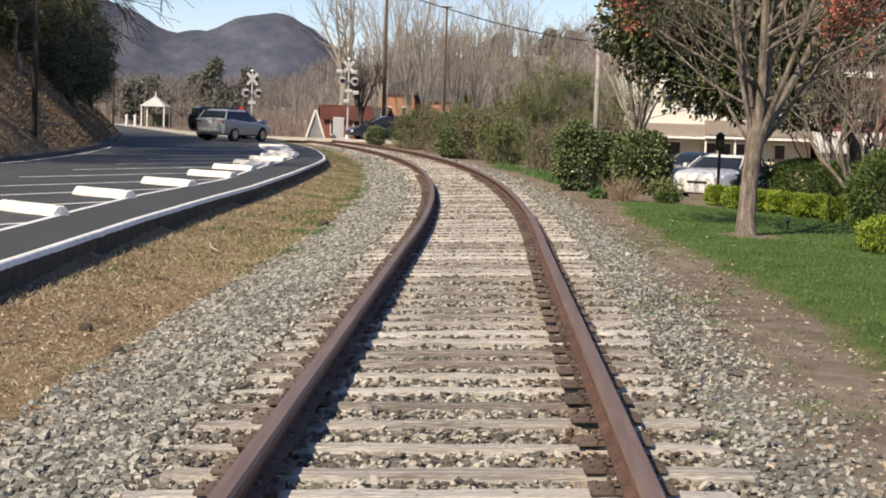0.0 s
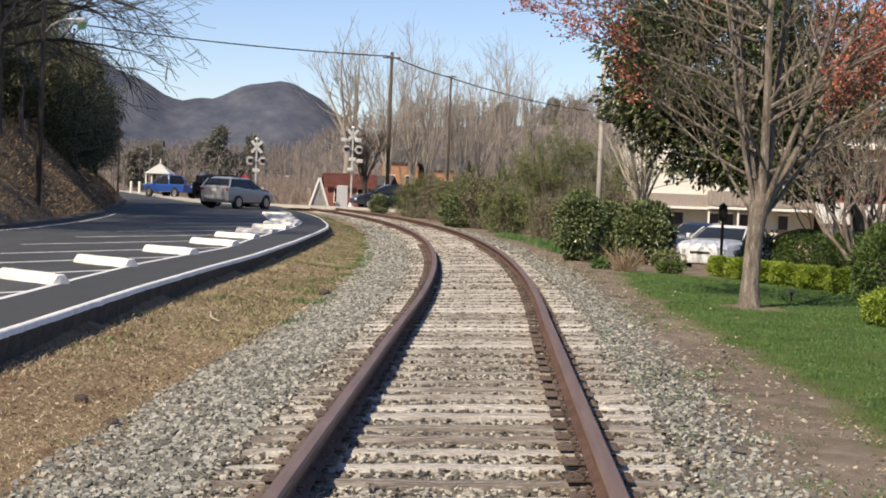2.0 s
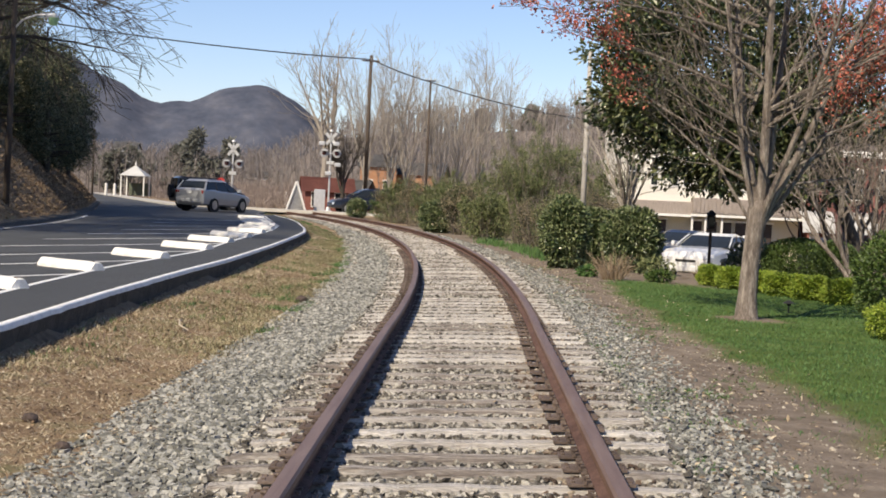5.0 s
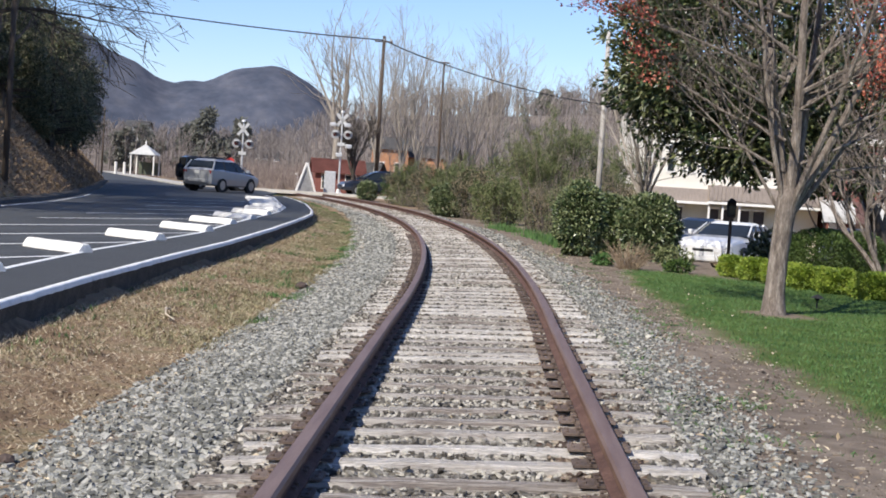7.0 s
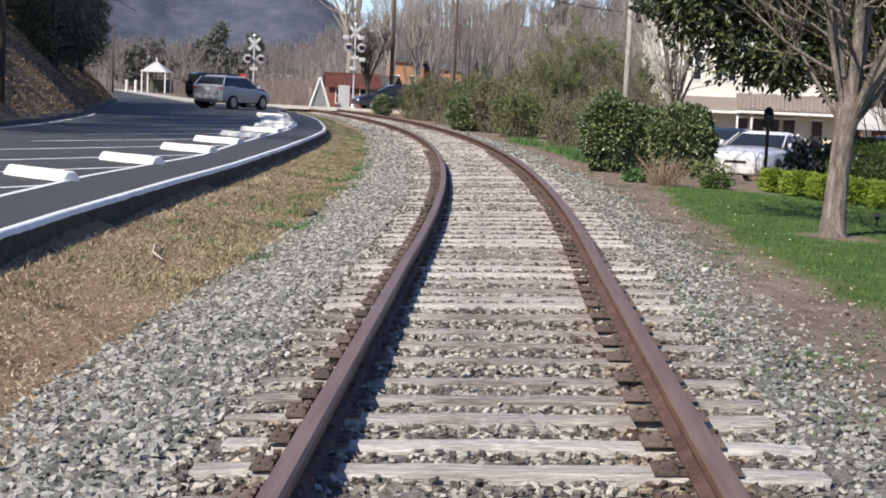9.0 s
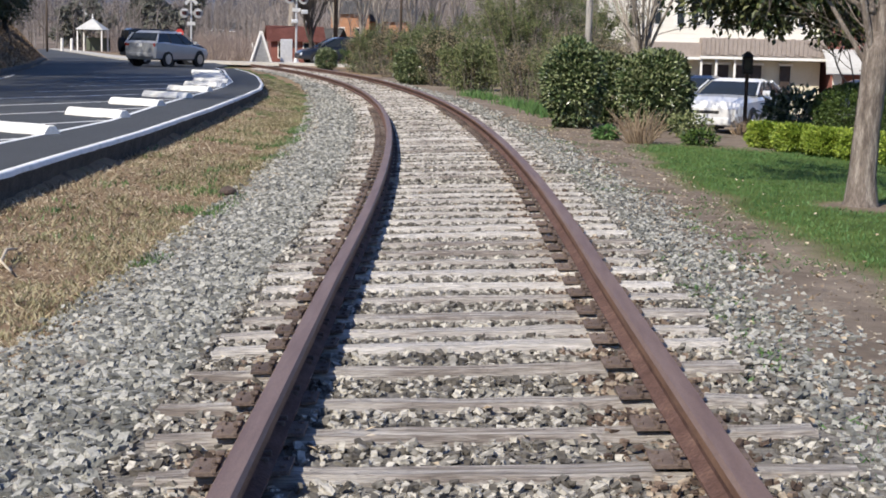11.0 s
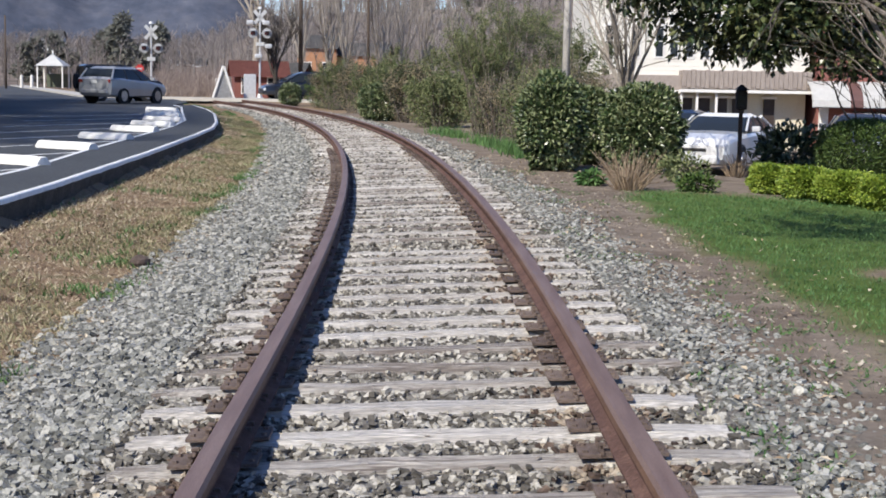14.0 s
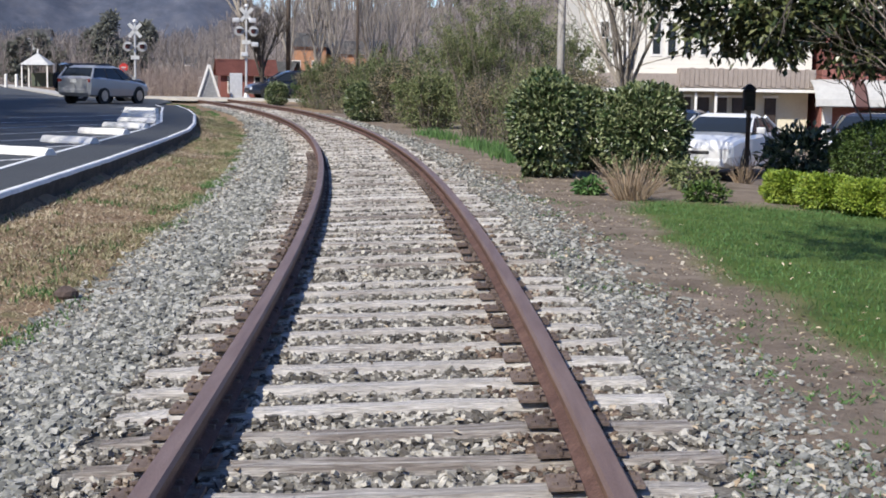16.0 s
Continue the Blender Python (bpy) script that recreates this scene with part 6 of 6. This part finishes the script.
def make_brick_shop():
    t = thing("brick_building", pose(13.95, 54.6, -1.6), "red brick shop with a striped awning", "shop")
    part("wall", box(B(), (7.0, 6.0, 5.4), pose(2.9, 3.0, 2.7)), BRICK, t, "red brick wall")
    part("shop_front", box(B(), (5.6, 0.1, 2.1), pose(3.4, -0.04, 1.05), 0.01), DOORD, t, "dark shop front")
    part("corner_post", box(B(), (0.3, 0.16, 2.9), pose(-0.4, -0.1, 1.45), 0.01), TRIMW, t, "white corner post")
    n = 14
    for k in range(n):
        v, f = [], []
        x0_, x1_ = -1.05 + 0.42 * k, -1.05 + 0.42 * (k + 1)
        for j in range(7):
            a = math.pi / 2 * j / 6
            for x in (x0_, x1_):
                v.append((x, -1.2 * math.sin(a) - 0.02, 2.25 + 0.85 * math.cos(a)))
        for j in range(6):
            f.append((2 * j, 2 * j + 1, 2 * j + 3, 2 * j + 2))
        v += [(p[0], p[1] + 0.03, p[2] - 0.03) for p in v]
        f += [tuple(14 + q for q in reversed(g)) for g in f]
        mesh_ob("awning_stripe", v, f, AWND if k % 4 == 3 else AWNW, t, "curved awning strip")
    for k in range(4):
        make_window(t, 1.0 + 1.5 * k, -0.02, 4.2, 0.8, 1.2)
    part("cornice", box(B(), (7.2, 0.3, 0.25), pose(3.2, -0.1, 5.4), 0.02), TRIMW, t)


make_inn()
make_brick_shop()


# even greyish white, duller than TRIMW, for the shelter roof and a far house
SHED = mat("greyish_white", [(0.42, 0.42, 0.41), (0.54, 0.54, 0.52)], 0.8, 1.5, 0.08, 0.1, 10)


def make_gazebo():
    x, y = -34.2, 136.0
    t = thing("gazebo", pose(x, y, 0.1), "small white hip-roofed shelter on posts", "shelter")
    g = B()
    rod(g, 1.8, 0.08, 1.0, pose(0, 0, 1.95, 0, 0, 45), 4)
    part("roof", g, SHED, t, "greyish white pyramid roof")
    part("finial", rod(B(), 0.1, 0.02, 0.4, pose(0, 0, 2.98), 8), TRIMW, t)
    for a in (-1, 1):
        for b in (-1, 1):
            part("post", box(B(), (0.12, 0.12, 2.0), pose(a * 1.1, b * 1.1, 1.0), 0.02), TRIMW, t)
    part("back_panel", box(B(), (2.2, 0.08, 1.2), pose(0.2, 1.2, 0.65), 0.02), mat("dull_green_panel", [(0.07, 0.085, 0.06), (0.11, 0.12, 0.085)], 0.8, 3, 0.1, 0, 20), t)


make_gazebo()


def make_house(name, az, d, w, dep, h, roof_h, wall, roof, label, turn=0.0, z=0.0, gable=None):
    x, y = spread_px(az, d)
    t = thing(name, pose(x, y, z, 0, 0, turn), label, "house")
    part("wall", box(B(), (w, dep, h), pose(0, 0, h / 2)), wall, t)
    bm = B()
    e = 0.3
    lf = [(-w / 2 - e, -dep / 2 - e, h - 0.1), (w / 2 + e, -dep / 2 - e, h - 0.1), (w / 2 + e, 0, h + roof_h), (-w / 2 - e, 0, h + roof_h), (w / 2 + e, dep / 2 + e, h - 0.1), (-w / 2 - e, dep / 2 + e, h - 0.1)]
    vs = [bm.verts.new(q) for q in lf]
    bm.faces.new((vs[0], vs[1], vs[2], vs[3]))
    bm.faces.new((vs[3], vs[2], vs[4], vs[5]))
    bmesh.ops.solidify(bm, geom=bm.faces[:], thickness=0.12)
    part("roof", bm, roof, t)
    for sx in (-1, 1):
        g = B()
        vs = [g.verts.new((sx * w / 2, a, b)) for a, b in ((-dep / 2, h), (dep / 2, h), (0, h + roof_h))]
        fc = g.faces.new(vs)
        bmesh.ops.solidify(g, geom=[fc], thickness=0.1)
        part("gable", g, gable or wall, t)
    for k in range(max(2, int(w / 2.5))):
        make_window(t, -w / 2 + (k + 0.5) * w / max(2, int(w / 2.5)), -dep / 2, h * 0.55, 0.7, 1.0)
    return t


make_house("barn_house", -0.119, 107, 3.3, 3.0, 1.45, 0.95, REDWALL, REDWALL, "small red house with a white gable", 12, gable=TRIMW)
make_house("barn_house", -0.101, 116, 2.4, 3.0, 1.5, 0.9, REDWALL, ROOFG, "small red house with a grey roof", -10)
make_house("brick_house", -0.085, 150, 3.6, 5.0, 4.2, 1.2, ORANGE, ROOFG, "orange-brown brick house behind the shrubs", 5)
make_house("brick_house", -0.058, 152, 5.5, 5.0, 3.6, 1.2, ORANGE, ROOFG, "orange-brown brick house behind the shrubs", -5)
make_house("white_house", -0.252, 230, 3.2, 5.0, 5.6, 1.0, SHED, ROOFG, "small white house far beyond the shelter", 5, z=1.0)
make_house("white_house", -0.166, 260, 4.5, 5.0, 3.0, 1.0, TRIMW, ROOFG, "small pale house far across the valley", 5, z=0.5)


def make_a_frame():
    t = thing("a_frame_sign", pose(-12.5, 92.6, 0.0, 0, 0, 15), "tall white triangular frame beside the red house", "sign")
    for s_ in (-1, 1):
        part("leg", box(B(), (0.13, 0.12, 2.05), pose(s_ * 0.33, 0, 0.98, 0, -s_ * 18), 0.02), TRIMW, t)
    g = B()
    vs = [g.verts.new(q) for q in ((-0.56, 0.05, 0.06), (0.56, 0.05, 0.06), (0, 0.05, 1.85))]
    fc = g.faces.new(vs)
    bmesh.ops.solidify(g, geom=[fc], thickness=0.08)
    part("panel", g, SIGNW, t)


make_a_frame()

# white marker posts along the far pavement
for az, d in ((-0.2645, 146), (-0.259, 150), (-0.150, 150), (-0.146, 128)):
    x, y = spread_px(az, d)
    t = thing("marker_post", pose(x, y, 0.05), "short white marker post by the far pavement", "post", "marker posts")
    part("shaft", rod(B(), 0.14, 0.13, 1.1, None, 10), TRIMW, t)
    part("cap", rod(B(), 0.15, 0.05, 0.08, pose(0, 0, 1.1), 10), TRIMW, t)

# small things on the verge
t = thing("fallen_branch", pose(-2.35, 11.7, ground_z(-2.35, 11.7) + 0.045), "pale bare fallen stick on the dry grass", "stick")
s_ = Soup()
s_.tube([(-0.13, 0.55, 0.0), (-0.09, 0.2, 0.04), (0.0, -0.2, 0.02), (0.16, -0.5, 0.0)], [0.008, 0.011, 0.01, 0.006], 7)
s_.ob("stick", mat("pale_stick", [(0.45, 0.38, 0.28), (0.6, 0.52, 0.4)], 0.8, 10, 0.1, 0.2, 60), t)


def make_rock(x, y, r, label, material):
    bm = B()
    bmesh.ops.create_icosphere(bm, subdivisions=2, radius=r)
    for v in bm.verts:
        v.co *= 1 + 0.3 * noise.noise(v.co * 1.2 / r + Vector((x, y, 0)))
        v.co.z *= 0.75
    ob = part("rock", bm, material, None, smooth=False)
    ob.matrix_world = pose(x, y, ground_z(x, y) + r * 0.45)
    tagged(ob, label, "rock")


DARKROCK = mat("dark_rock", [(0.05, 0.035, 0.03), (0.11, 0.08, 0.065)], 0.9, 20, 0.2, 0.5, 60)
make_rock(-1.78, 17.2, 0.09, "dark brown clod at the ballast's edge", DARKROCK)
make_rock(-1.93, 5.07, 0.055, "dark brown clod on the dry grass", DARKROCK)
make_rock(-1.47, 4.28, 0.05, "dark brown clod on the dry grass", DARKROCK)
make_rock(2.55, 11.4, 0.035, "pale stone beside the ballast", mat("pale_rock", [(0.4, 0.38, 0.32), (0.55, 0.53, 0.46)], 0.9, 20, 0.2, 0.5, 60))


def motions():
    """The pickup drives off along the far road and out of sight behind the bank's trees."""
    rows = [(t, pose(x, y, 0.0, 0, 0, turn)) for t, x, y, turn in (
        (0.0, -21.0, 109.0, 136), (0.5, -22.53, 110.5, 136), (1.0, -24.17, 112.2, 137), (1.5, -26.02, 114.0, 139), (2.0, -28.21, 115.8, 141), (2.5, -30.75, 117.6, 142),
        (3.0, -33.56, 119.8, 141), (3.5, -36.3, 122.4, 135), (5.5, -44.0, 138.0, 116), (8.0, -52.0, 162.0, 108), (16.0, -75.0, 230.0, 108))]
    walk(TRUCK, rows)


motions()
